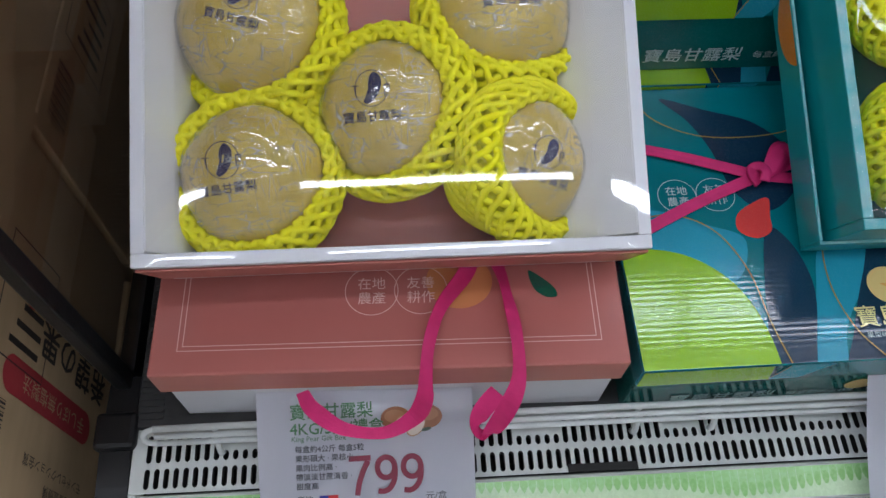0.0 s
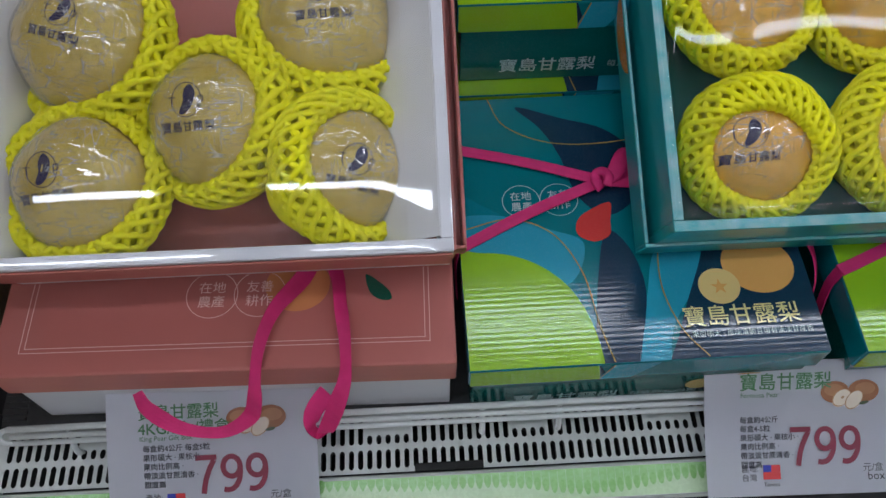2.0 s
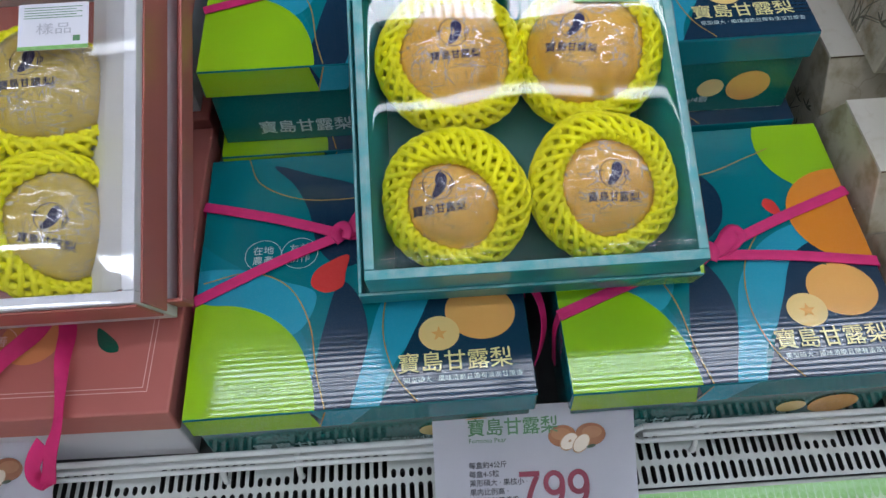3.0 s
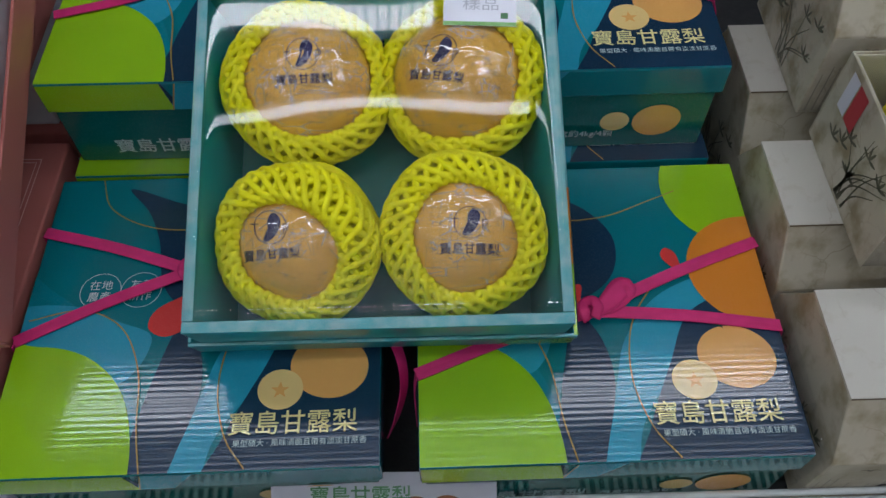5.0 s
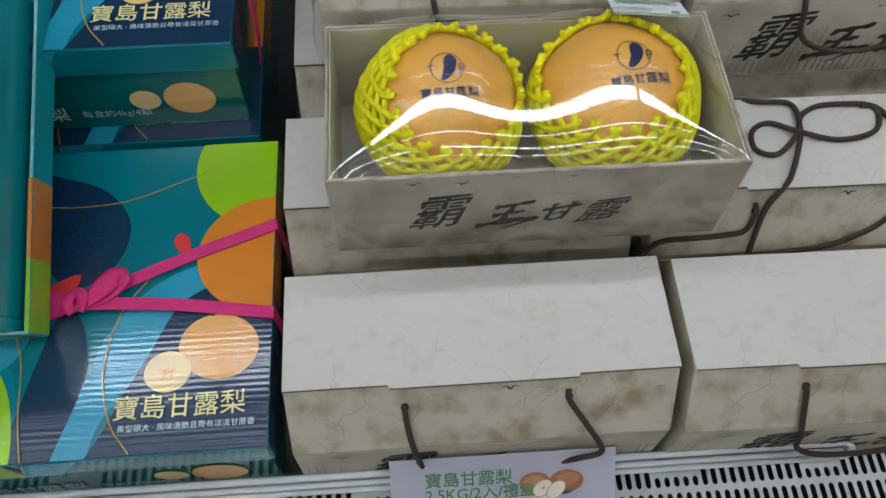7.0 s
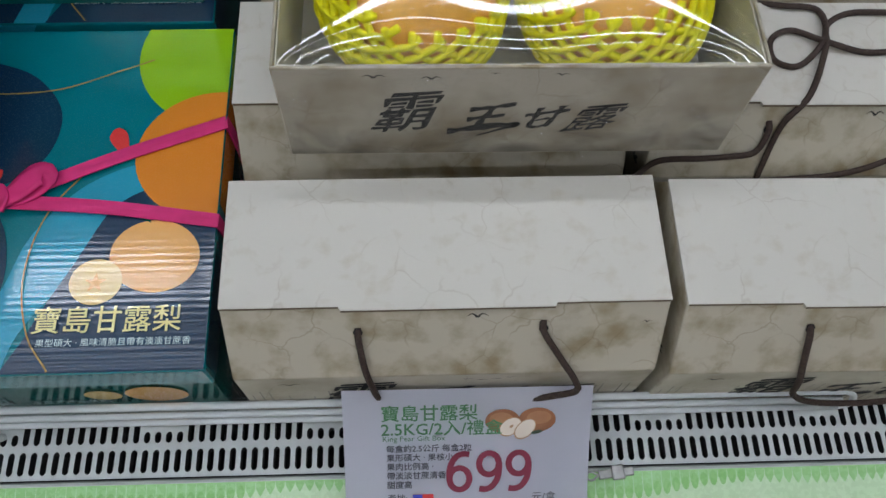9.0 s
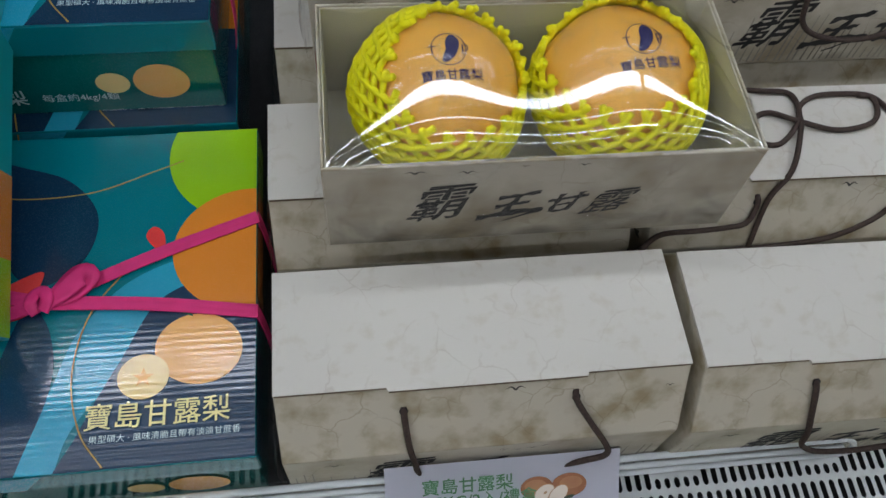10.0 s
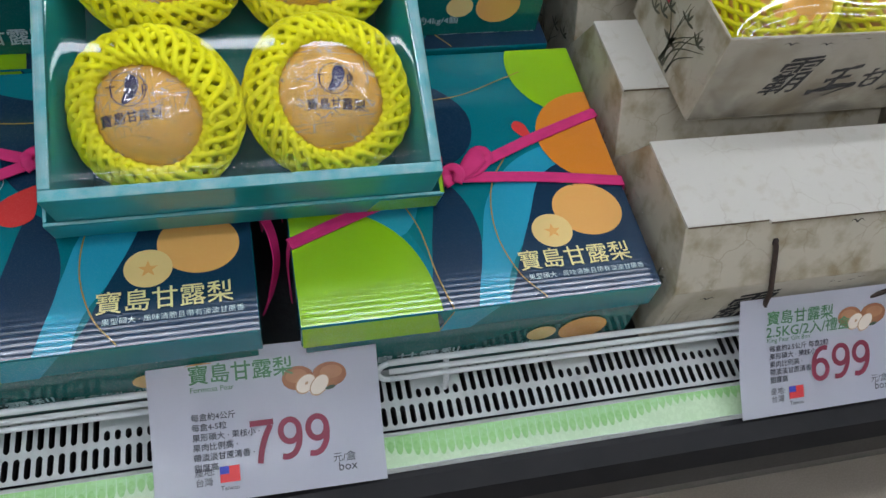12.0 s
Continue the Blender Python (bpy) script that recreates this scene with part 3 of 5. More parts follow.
bmesh.ops.remove_doubles(grille, verts=grille.verts[:], dist=0.00005)
part("air_grille", grille, [CASE_WHITE, DARK_AND_HOLE_SHADE], case, "off-white slotted air grille")
part("grille_plug", boxed(0.159, 0.236, -0.0605, -0.0515, GZ + 0.0005, GZ + 0.003, 0.0008), DARK_AND_HOLE_SHADE, case)

# printed strip in the price rail: rows of leaf tips in greens
STRIP_PALE = material("strip_pale_print", (0.55, 0.72, 0.45), 0.25, (0.45, 0.66, 0.36), 30, 0.6)
STRIP_MID = material("strip_green_print", (0.34, 0.62, 0.25), 0.25, (0.26, 0.55, 0.18), 40, 0.8)
STRIP_DARK = material("strip_deep_print", (0.27, 0.55, 0.18), 0.25, (0.22, 0.5, 0.14), 40, 0.8)
rng = random.Random(3)
strip = bmesh.new()
slope = (-0.0185 + 0.012) / (0.0975 - 0.0645)


def on_strip(level):
    return lambda x, y: (x, y, -0.012 + (-0.0645 - y) * slope * 1.0 + 0.0004 + 0.0003 * level)


add_print(strip, [[(U0 + 0.015, -0.097), (U1, -0.097), (U1, -0.065), (U0 + 0.015, -0.065)]], 0, on_strip(0))
x = U0 + 0.02
while x < 1.9:
    tip = -0.080 + 0.006 * math.sin(x * 13) + 0.003 * math.sin(x * 31)
    add_print(strip, [[(x, -0.0652), (x + 0.009, -0.0652), (x + 0.0088, tip + 0.003), (x + 0.006, tip - 0.002), (x + 0.0045, tip - 0.004), (x + 0.003, tip - 0.002), (x + 0.0002, tip + 0.003)][::-1]], 1, on_strip(1))
    if math.sin(x * 13) < 0.6:
        add_print(strip, [oval(x + 0.0045, tip + 0.003, 0.0036, 0.006 + 0.002 * rng.random(), 0, 12)], 2, on_strip(2))
    x += 0.0093
part("price_strip", strip, [STRIP_PALE, STRIP_MID, STRIP_DARK], case, "green leaf-patterned paper strip")


def wire_fence(u0, u1):
    """A low fence of white coated wire that keeps the boxes on the deck, with hooked feet."""
    ob = thing("wire_fence", DECK, "low white coated wire fence at the deck's front edge", "wire fence", "wire fences on the case")
    y, low, high = -0.004, 0.022, 0.041
    r = 0.0032
    for k, (dy, z) in enumerate(((0, high), (-0.006, high - 0.009), (-0.010, low))):
        part("wire", add_tube(bmesh.new(), [(u0 + 0.012, y + dy, z), (u1 - 0.012, y + dy, z)], r * (1.0 if k else 1.15), 8), WIRE_WHITE, ob, smooth=True)
    for ue, s in ((u0, 1), (u1, -1)):
        loop = smooth_line([(ue + s * 0.012, y, high), (ue + s * 0.003, y - 0.002, high - 0.004), (ue, y - 0.005, (low + high) / 2), (ue + s * 0.003, y - 0.009, low + 0.004), (ue + s * 0.012, y - 0.010, low)], 4)
        part("end_loop", add_tube(bmesh.new(), loop, r, 8), WIRE_WHITE, ob, smooth=True)
    u = u0 + 0.075
    n = 0
    while u < u1 - 0.03:
        foot = smooth_line([(u, y + 0.002, high - 0.004), (u, y - 0.004, high - 0.016), (u, y - 0.013, 0.012), (u, y - 0.016, -0.002), (u, y - 0.012, -0.012)], 5)
        part("foot", add_tube(bmesh.new(), foot, r * 1.1, 8), WIRE_WHITE, ob, smooth=True)
        u += 0.455 if n % 2 == 0 else 0.087
        n += 1
    return ob


wire_fence(-0.293, 0.695)
wire_fence(0.708, 1.60)

# tube lamps under the canopy of the case
CANOPY = thing("case_canopy", pose(0, 0.72, 1.98), "grey canopy of the case over the deck", "canopy", kind="structure")
part("canopy_panel", boxed(-0.32, 2.5, -0.25, 0.75, 0.0, 0.04, 0.004), material("canopy_grey", (0.12, 0.12, 0.125), 0.5), CANOPY)
for i in range(3):
    lamp = thing("tube_lamp", pose(-0.10 + 1.0 * i, 0.505, 1.945), "thin white tube lamp at the canopy's front edge", "lamp", "edge lamps of the case")
    part("tube", add_tube(bmesh.new(), [(0.02, 0, 0), (0.97, 0, 0)], 0.009, 10), EDGE_GLOW, lamp, smooth=True)
    part("batten", boxed(0.0, 0.99, -0.015, 0.015, 0.010, 0.0345, 0.002), CASE_WHITE, lamp)
    lamp = thing("tube_lamp", pose(-0.315 + 1.0 * i, 0.70, 1.94), "flat white lamp of bright cells under the canopy", "lamp", "cell lamps of the case")
    for k in range(44):
        part("led_cell", boxed(0.008 + 0.022 * k, 0.025 + 0.022 * k, -0.026, 0.026, -0.004, 0.006, 0), TUBE_GLOW, lamp)
    part("batten", boxed(0.0, 0.98, -0.055, 0.055, 0.0065, 0.0395, 0.002), CASE_WHITE, lamp)


# ---- gift boxes ----
TW, TD, TH, LID = 0.374, 0.355, 0.129, 0.040
PRINTS = [TEAL, NAVY, CYAN, MID_TEAL, LIME, ORANGE, PEACH, CREAM, RED, GOLD, LEAF, PALE]


def teal_art(w, d):
    """The printed pattern as (slot, polygons) in metres from the front left corner, back to front."""
    def m(points):
        return [(a * w, b * d) for a, b in points]

    def ov(a, b, r, k=1.0, turn=0):
        return oval(a * w, b * d, r * w, r * w * k, turn)
    art = [
        (3, [m(curve_area([(-0.1, 0.62), (0.08, 0.56), (0.25, 0.40), (0.36, 0.18), (0.40, -0.1), (-0.1, -0.1)]))]),
        (2, [m(curve_area([(-0.05, 0.50), (0.12, 0.52), (0.27, 0.46), (0.37, 0.40), (0.30, 0.26), (0.1, 0.30), (-0.05, 0.34)]))]),
        (1, [m(curve_area([(0.22, 0.955), (0.36, 0.90), (0.50, 0.84), (0.585, 0.72), (0.565, 0.58), (0.46, 0.50), (0.375, 0.58), (0.34, 0.74), (0.29, 0.86)]))]),
        (2, [m(curve_area([(0.83, 0.56), (0.84, 0.44), (0.70, 0.27), (0.58, 0.10), (0.53, -0.08), (0.40, -0.08), (0.45, 0.05), (0.52, 0.20), (0.57, 0.36), (0.68, 0.50)]))]),
        (1, [m(curve_area([(0.44, 0.44), (0.50, 0.38), (0.525, 0.24), (0.49, 0.08), (0.43, -0.08), (0.30, -0.08), (0.36, 0.10), (0.39, 0.26)]))]),
        (1, [m(curve_area([(0.76, 0.44), (0.68, 0.28), (0.60, 0.10), (0.55, -0.08), (0.8, -0.2), (1.1, -0.1), (1.12, 0.25), (1.06, 0.46), (0.9, 0.50)]))]),
        (4, [m(curve_area([(-0.1, 0.36), (0.07, 0.385), (0.20, 0.35), (0.30, 0.26), (0.355, 0.13), (0.37, -0.03), (0.33, -0.15), (-0.1, -0.15)]))]),
        (4, [ov(0.965, 0.905, 0.205, 1.05)]),
        (5, [ov(0.985, 0.585, 0.20, 0.93)]),
        (6, [ov(0.862, 0.295, 0.105, 0.88, -12)]),
        (7, [ov(0.735, 0.228, 0.060, 0.95)]),
        (8, [m(curve_area([(0.47, 0.545), (0.42, 0.53), (0.365, 0.49), (0.355, 0.435), (0.40, 0.405), (0.45, 0.425), (0.46, 0.48)]))]),
        (8, [m(curve_area([(0.765, 0.62), (0.755, 0.655), (0.73, 0.668), (0.715, 0.64), (0.735, 0.605), (0.765, 0.585)]))]),
        (10, [m([(0.845, 0.385), (0.80, 0.405), (0.795, 0.43), (0.835, 0.415)])]),
        (6, [m([(0.735 + 0.026 * math.cos(a) * k, 0.225 + 0.026 * math.sin(a) * k * 1.05) for a, k in ((math.pi / 2 + i * math.pi / 5, 1 if i % 2 == 0 else 0.4) for i in range(10))])]),
        (9, stroke(m([(0.13, 0.995), (0.18, 0.87), (0.33, 0.79), (0.55, 0.79), (0.72, 0.855), (0.80, 0.89)]), 0.0014)),
        (9, stroke(m([(0.02, 0.47), (0.16, 0.50), (0.28, 0.44), (0.35, 0.30), (0.375, 0.12), (0.40, 0.0)]), 0.0014)),
        (9, stroke(m([(0.70, 0.57), (0.60, 0.42), (0.57, 0.25), (0.60, 0.10), (0.66, 0.005)]), 0.0014)),
    ]
    for a in (0.20, 0.315):
        ring = oval(a * w, 0.565 * d, 0.058 * w, 0.058 * w)
        art.append((11, [[p, q, (q[0] + (a * w - q[0]) * 0.03, q[1] + (0.565 * d - q[1]) * 0.03), (p[0] + (a * w - p[0]) * 0.03, p[1] + (0.565 * d - p[1]) * 0.03)] for p, q in zip(ring, ring[1:] + ring[:1])]))
    return art


def teal_gift_box(m, name="gift_box"):
    ob = thing(name, m, "teal fruit gift box with navy, lime and orange leaf print", "gift box", "teal gift boxes")
    part("base", boxed(0.005, TW - 0.005, 0.005, TD - 0.005, 0.0, TH - LID + 0.01, 0.0015), DEEP_TEAL, ob, "deep green box base")
    part("lid", boxed(0, TW, 0, TD, TH - LID, TH, 0.0022), TEAL, ob)
    art, front = bmesh.new(), bmesh.new()
    for level, (slot, polys) in enumerate(teal_art(TW, TD)):
        z = TH + 0.0003 + 0.00012 * level
        add_print(art, polys, slot, lambda x, y: (x, y, z), (0.0008, 0.0008, TW - 0.0008, TD - 0.0008))
    part("printed_pattern", art, PRINTS, ob)
    z0, z1 = TH - LID + 0.0005, TH - 0.0008
    for slot, a0, a1, b0, b1 in ((4, 0.004, 0.355, 0.0, 0.375), (1, 0.30, 0.36, 0.30, 0.40), (2, 0.40, 0.53, 0.36, 0.46)):
        add_print(front, [[(a0 * TW, z1), (b0 * TW + 0.002, z0), (b1 * TW, z0), (a1 * TW, z1)]], slot, lambda x, y: (x, -0.0004 - 0.0001 * slot, y))
    add_print(front, stroke([(0.40 * TW, z1), (0.37 * TW, z0)], 0.0014), 9, lambda x, y: (x, -0.0012, y))
    for slot, a, r in ((6, 0.83, 0.075), (7, 0.70, 0.045)):
        fruit = bmesh.new()
        add_print(fruit, [oval(a * TW, TH - LID - 0.045, r * TW, r * TW * 0.9)], slot, lambda x, y: (x, 0.0044 - 0.0001 * slot, y), (0, 0.002, TW, TH - LID))
        part("base_fruit_print", fruit, PRINTS, ob)
    part("front_print", front, PRINTS, ob)
    side = bmesh.new()
    for slot, b0, b1 in ((4, 0.80, 0.99), (5, 0.44, 0.80), (1, 0.02, 0.30)):
        add_print(side, [[(b0 * TD, z0), (b1 * TD, z0), (b1 * TD, z1), (b0 * TD, z1)]], slot, lambda x, y: (TW + 0.0005, x, y))
    part("side_print", side, PRINTS, ob)
    z = TH + 0.0028
    words = bmesh.new()
    add_writing(words, letters("寶島甘露梨", 0.0255, 0.007, squeeze=0.98), lambda x, y: (0.775 * TW + x, 0.128 * TD + y, z))
    part("lettering", words, PALE_GOLD, ob, "pale gold characters")
    small = bmesh.new()
    add_writing(small, letters("果型碩大 · 風味清脆且帶有淡淡甘蔗香", 0.0076), lambda x, y: (0.795 * TW + x, 0.073 * TD + y, z))
    part("small_lettering", small, PALE, ob)
    for a, top, low in ((0.20, "在地", "農產"), (0.315, "友善", "耕作")):
        small = bmesh.new()
        for s, dy in ((top, 0.0065), (low, -0.0075)):
            add_writing(small, letters(s, 0.0125), lambda x, y: (a * TW + x, 0.565 * TD + dy + y, z))
        part("ring_lettering", small, PALE, ob)
    side_words = bmesh.new()
    add_writing(side_words, letters("寶島甘露梨", 0.024, 0.01), lambda x, y: (0.30 * TW + x, 0.0040, 0.026 + y))
    add_writing(side_words, letters("每盒約4kg/4顆", 0.0125), lambda x, y: (0.60 * TW + x, 0.0040, 0.024 + y))
    part("base_lettering", side_words, PALE, ob)
    return ob


def ribbon_part(ob, name, points, width=0.0135, up=(0, 0, 1)):
    return part(name, band(points, width, up), RIBBON, ob, "bright pink cloth ribbon")


def bow(ob, x, y, z, turn):
    """A flat knot with a folded loop."""
    c, s = math.cos(radians(turn)), math.sin(radians(turn))

    def at(px, py, pz):
        return (x + px * c - py * s, y + px * s + py * c, z + pz)
    bm = bmesh.new()
    line = smooth_line([at(-0.006, -0.009, 0.002), at(-0.009, 0, 0.008), at(-0.004, 0.009, 0.006), at(0.004, 0.008, 0.009), at(0.006, -0.002, 0.010), at(0.0, -0.010, 0.006)], 5)
    add_ribbon(bm, line, [(0, 0, 1)] * len(line), 0.011, 0.003)
    loop = smooth_line([at(0.004, -0.004, 0.006), at(0.018, 0.003, 0.009), at(0.036, 0.015, 0.010), at(0.042, 0.014, 0.007), at(0.026, 0.003, 0.004), at(0.006, -0.002, 0.004)], 6)
    add_ribbon(bm, loop, [(0, 0, 1)] * len(loop), lambda t: 0.012 + 0.012 * math.sin(math.pi * t), 0.002)
    return part("bow", bm, RIBBON, ob, "knotted pink ribbon bow", smooth=True)


def on_deck(u, v, w, turn=0.0, tilt=0.0):
    return DECK @ pose(u, v, w, tilt, 0, turn)


Z = TH + 0.0042
box_b = teal_gift_box(on_deck(0.630, 0.002, 0.0, 0.3))
box_a = copy_thing(box_b, on_deck(0.220, 0.002, 0.0, 0.5))
for ob, (ky, ly1, ly2, ry1, ry2) in ((box_b, (0.445, 0.56, 0.265, 0.68, 0.385)), (box_a, (0.62, 0.785, 0.40, 0.80, 0.52))):
    kx = 0.485 if ob is box_b else 0.455
    k = (kx * TW, ky * TD, Z + 0.003)
    for a, b in ((0, ly1), (0, ly2), (1, ry1), (1, ry2)):
        e = (-0.001 if a == 0 else TW + 0.001, b * TD, Z - 0.001)
        mid = ((k[0] + e[0]) / 2, (k[1] + e[1]) / 2 + 0.004, Z)
        down = (e[0] + (-0.003 if a == 0 else 0.004), e[1] - 0.004, Z - 0.03)
        low = (e[0] + (-0.002 if a == 0 else 0.010), e[1] - 0.02, Z - 0.075)
        ribbon_part(ob, "ribbon", [k, mid, e])
        part("ribbon_end", add_ribbon(bmesh.new(), smooth_line([e, down, low], 5), [(-1 if a == 0 else 1, 0, 0.15)] * 11, 0.0135), RIBBON, ob)
    bow(ob, k[0], k[1], Z, 12 if ob is box_b else 20)
    if ob is box_a:
        line = smooth_line([(0.80 * TW, 0.50 * TD, Z), (0.90 * TW, 0.475 * TD, Z + 0.002), (0.985 * TW, 0.425 * TD, Z + 0.003), (TW + 0.016, 0.35 * TD, Z - 0.008), (TW + 0.022, 0.27 * TD, Z - 0.030), (TW + 0.014, 0.20 * TD, Z - 0.055), (TW + 0.004, 0.16 * TD, Z - 0.075)], 6)
        part("ribbon_loop", add_ribbon(bmesh.new(), line, [Vector((0.25 + 0.75 * i / len(line), -0.1, 1.0 - 0.75 * i / len(line))) for i in range(len(line))], 0.0135), RIBBON, ob, "pink ribbon hanging beside the box")
plain = teal_gift_box(on_deck(0.228, 0.362, 0.0, 0.2))
for u, v, w, turn in ((0.606, 0.364, 0.0, 0.6), (0.229, 0.381, TH + 0.001, 0.0), (0.600, 0.384, TH + 0.001, 0.4)):
    copy_thing(plain, on_deck(u, v, w, turn))
plain_c = [o for o in bpy.data.objects if o.name.startswith("gift_box")][-2:]
for ob in plain_c:
    for b0, b1 in ((0.30, 0.52), (0.62, 0.52)):
        ribbon_part(ob, "ribbon", [(-0.001, b0 * TD, Z), (0.25 * TW, (b0 * 0.6 + b1 * 0.4) * TD, Z), (0.47 * TW, b1 * TD, Z + 0.002)])
        ribbon_part(ob, "ribbon", [(0.47 * TW, b1 * TD, Z + 0.002), (0.75 * TW, (b0 * 0.4 + b1 * 0.6) * TD, Z), (TW + 0.002, b0 * TD, Z)])
    part("ribbon_end", add_ribbon(bmesh.new(), smooth_line([(TW + 0.001, 0.30 * TD, Z - 0.001), (TW + 0.007, 0.29 * TD, Z - 0.02), (TW + 0.012, 0.22 * TD, Z - 0.07), (TW + 0.008, 0.2 * TD, Z - 0.11)], 5), [(1, 0, 0.15)] * 16, 0.0135), RIBBON, ob)


# salmon box
SW, SD, SH, SLID = 0.470, 0.40, 0.137, 0.047


def salmon_gift_box(m, ribbon):
    ob = thing("gift_box", m, "salmon pink fruit gift box with fine pale line frame", "gift box", "salmon gift boxes")
    part("base", boxed(0.006, SW - 0.006, 0.006, SD - 0.006, 0.0, SH - SLID + 0.01), WHITE_CARD, ob, "white box base")
    part("lid", boxed(0, SW, 0, SD, SH - SLID, SH, 0.0025), SALMON, ob)
    art = bmesh.new()

    def top(level):
        return lambda x, y: (x, y, SH + 0.0004 + 0.0003 * level)
    for inset in (0.026, 0.031):
        a, b, c, d = inset, inset * 0.95, SW - inset, SD - inset
        t = 0.0008
        add_print(art, [[(a, b), (c, b), (c, b + t), (a, b + t)], [(a, b), (a + t, b), (a + t, d), (a, d)], [(c - t, b), (c, b), (c, d), (c - t, d)], [(a, d - t), (c, d - t), (c, d), (a, d)]], 0, top(0))
    add_print(art, [oval(0.305, 0.094, 0.034, 0.031)], 1, top(0))
    add_print(art, [curve_area([(0.377, 0.104), (0.390, 0.096), (0.402, 0.084), (0.404, 0.074), (0.392, 0.074), (0.381, 0.084)])], 2, top(0))
    for cx in (0.2155, 0.2655):
        ring = oval(cx, 0.085, 0.0272, 0.0272)
        add_print(art, [[p, q, (q[0] + (cx - q[0]) * 0.03, q[1] + (0.085 - q[1]) * 0.03), (p[0] + (cx - p[0]) * 0.03, p[1] + (0.085 - p[1]) * 0.03)] for p, q in zip(ring, ring[1:] + ring[:1])], 0, top(1))
    for cx, up, low in ((0.2155, "在地", "農產"), (0.2655, "友善", "耕作")):
        for s, dy in ((up, 0.0078), (low, -0.0085)):
            add_writing(art, letters(s, 0.0145), lambda x, y: (cx + x, 0.085 + dy + y, SH + 0.0012), 0)
    part("printed_pattern", art, [SALMON_PALE, SALMON_FRUIT, LEAF], ob)
    if ribbon:
        top_z = SH + 0.003
        strands = (
            [(0.325, 0.135, top_z), (0.312, 0.10, top_z + 0.004), (0.285, 0.06, top_z + 0.010), (0.272, 0.022, top_z + 0.008), (0.268, -0.006, top_z - 0.012), (0.266, -0.014, top_z - 0.05), (0.255, -0.020, top_z - 0.085), (0.225, -0.030, top_z - 0.10), (0.185, -0.028, top_z - 0.088), (0.158, -0.016, top_z - 0.062), (0.148, -0.004, top_z - 0.045)],
            [(0.335, 0.135, top_z), (0.347, 0.10, top_z + 0.004), (0.353, 0.06, top_z + 0.012), (0.358, 0.022, top_z + 0.009), (0.358, -0.008, top_z - 0.008), (0.350, -0.020, top_z - 0.045), (0.335, -0.032, top_z - 0.09), (0.325, -0.034, top_z - 0.105), (0.318, -0.030, top_z - 0.095), (0.322, -0.020, top_z - 0.075), (0.338, -0.008, top_z - 0.05)],
        )
        for s in strands:
            s = [(x, y - 0.014 * f, z + 0.036 * f) for x, y, z, f in ((*q, min(1.0, max(0.0, (top_z + 0.004 - q[2]) / 0.06))) for q in s)]
            line = smooth_line(s, 6)
            ns = [Vector((0.75 * math.sin(11 * i / len(line)), -0.55 + 0.6 * math.cos(9 * i / len(line)), 0.75)) for i in range(len(line))]
            part("ribbon", add_ribbon(bmesh.new(), line, ns, lambda t: 0.0155 + 0.0035 * math.sin(15 * t), 0.0010), RIBBON, ob, "bright pink cloth ribbon handle")
        for s, r in ((1, 0), (-1, 0)):
            loop = smooth_line([(0.33, 0.135, top_z + 0.002), (0.33 + s * 0.02, 0.139, top_z + 0.006), (0.33 + s * 0.036, 0.130, top_z + 0.004), (0.33 + s * 0.018, 0.126, top_z + 0.003)], 5)
            part("ribbon", add_ribbon(bmesh.new(), loop, [(0, 0, 1)] * len(loop), 0.012, 0.0014), RIBBON, ob, smooth=True)
    return ob


salmon_gift_box(on_deck(-0.262, 0.018, 0.0, -1.0), True)
back_salmon = salmon_gift_box(on_deck(-0.262, 0.425, 0.0, 0.0), False)
copy_thing(back_salmon, on_deck(-0.268, 0.43, SH + 0.001, 0.4))


# ---- pears in foam nets ----
def unit(theta, phi):
    return Vector((math.sin(theta) * math.cos(phi), math.sin(theta) * math.sin(phi), math.cos(theta)))


def fruit_shape(d, r, seed):
    """Radius of a broad pear in the direction d: a little flat, faintly lobed."""
    flat = 1 - 0.20 * d.z * d.z
    lobes = 1 + 0.018 * math.cos(5 * math.atan2(d.y, d.x) + seed) * (1 - d.z * d.z)
    return r * flat * lobes * (1 + 0.02 * noise.noise(d * 1.6 + Vector((seed, 0, 0))))


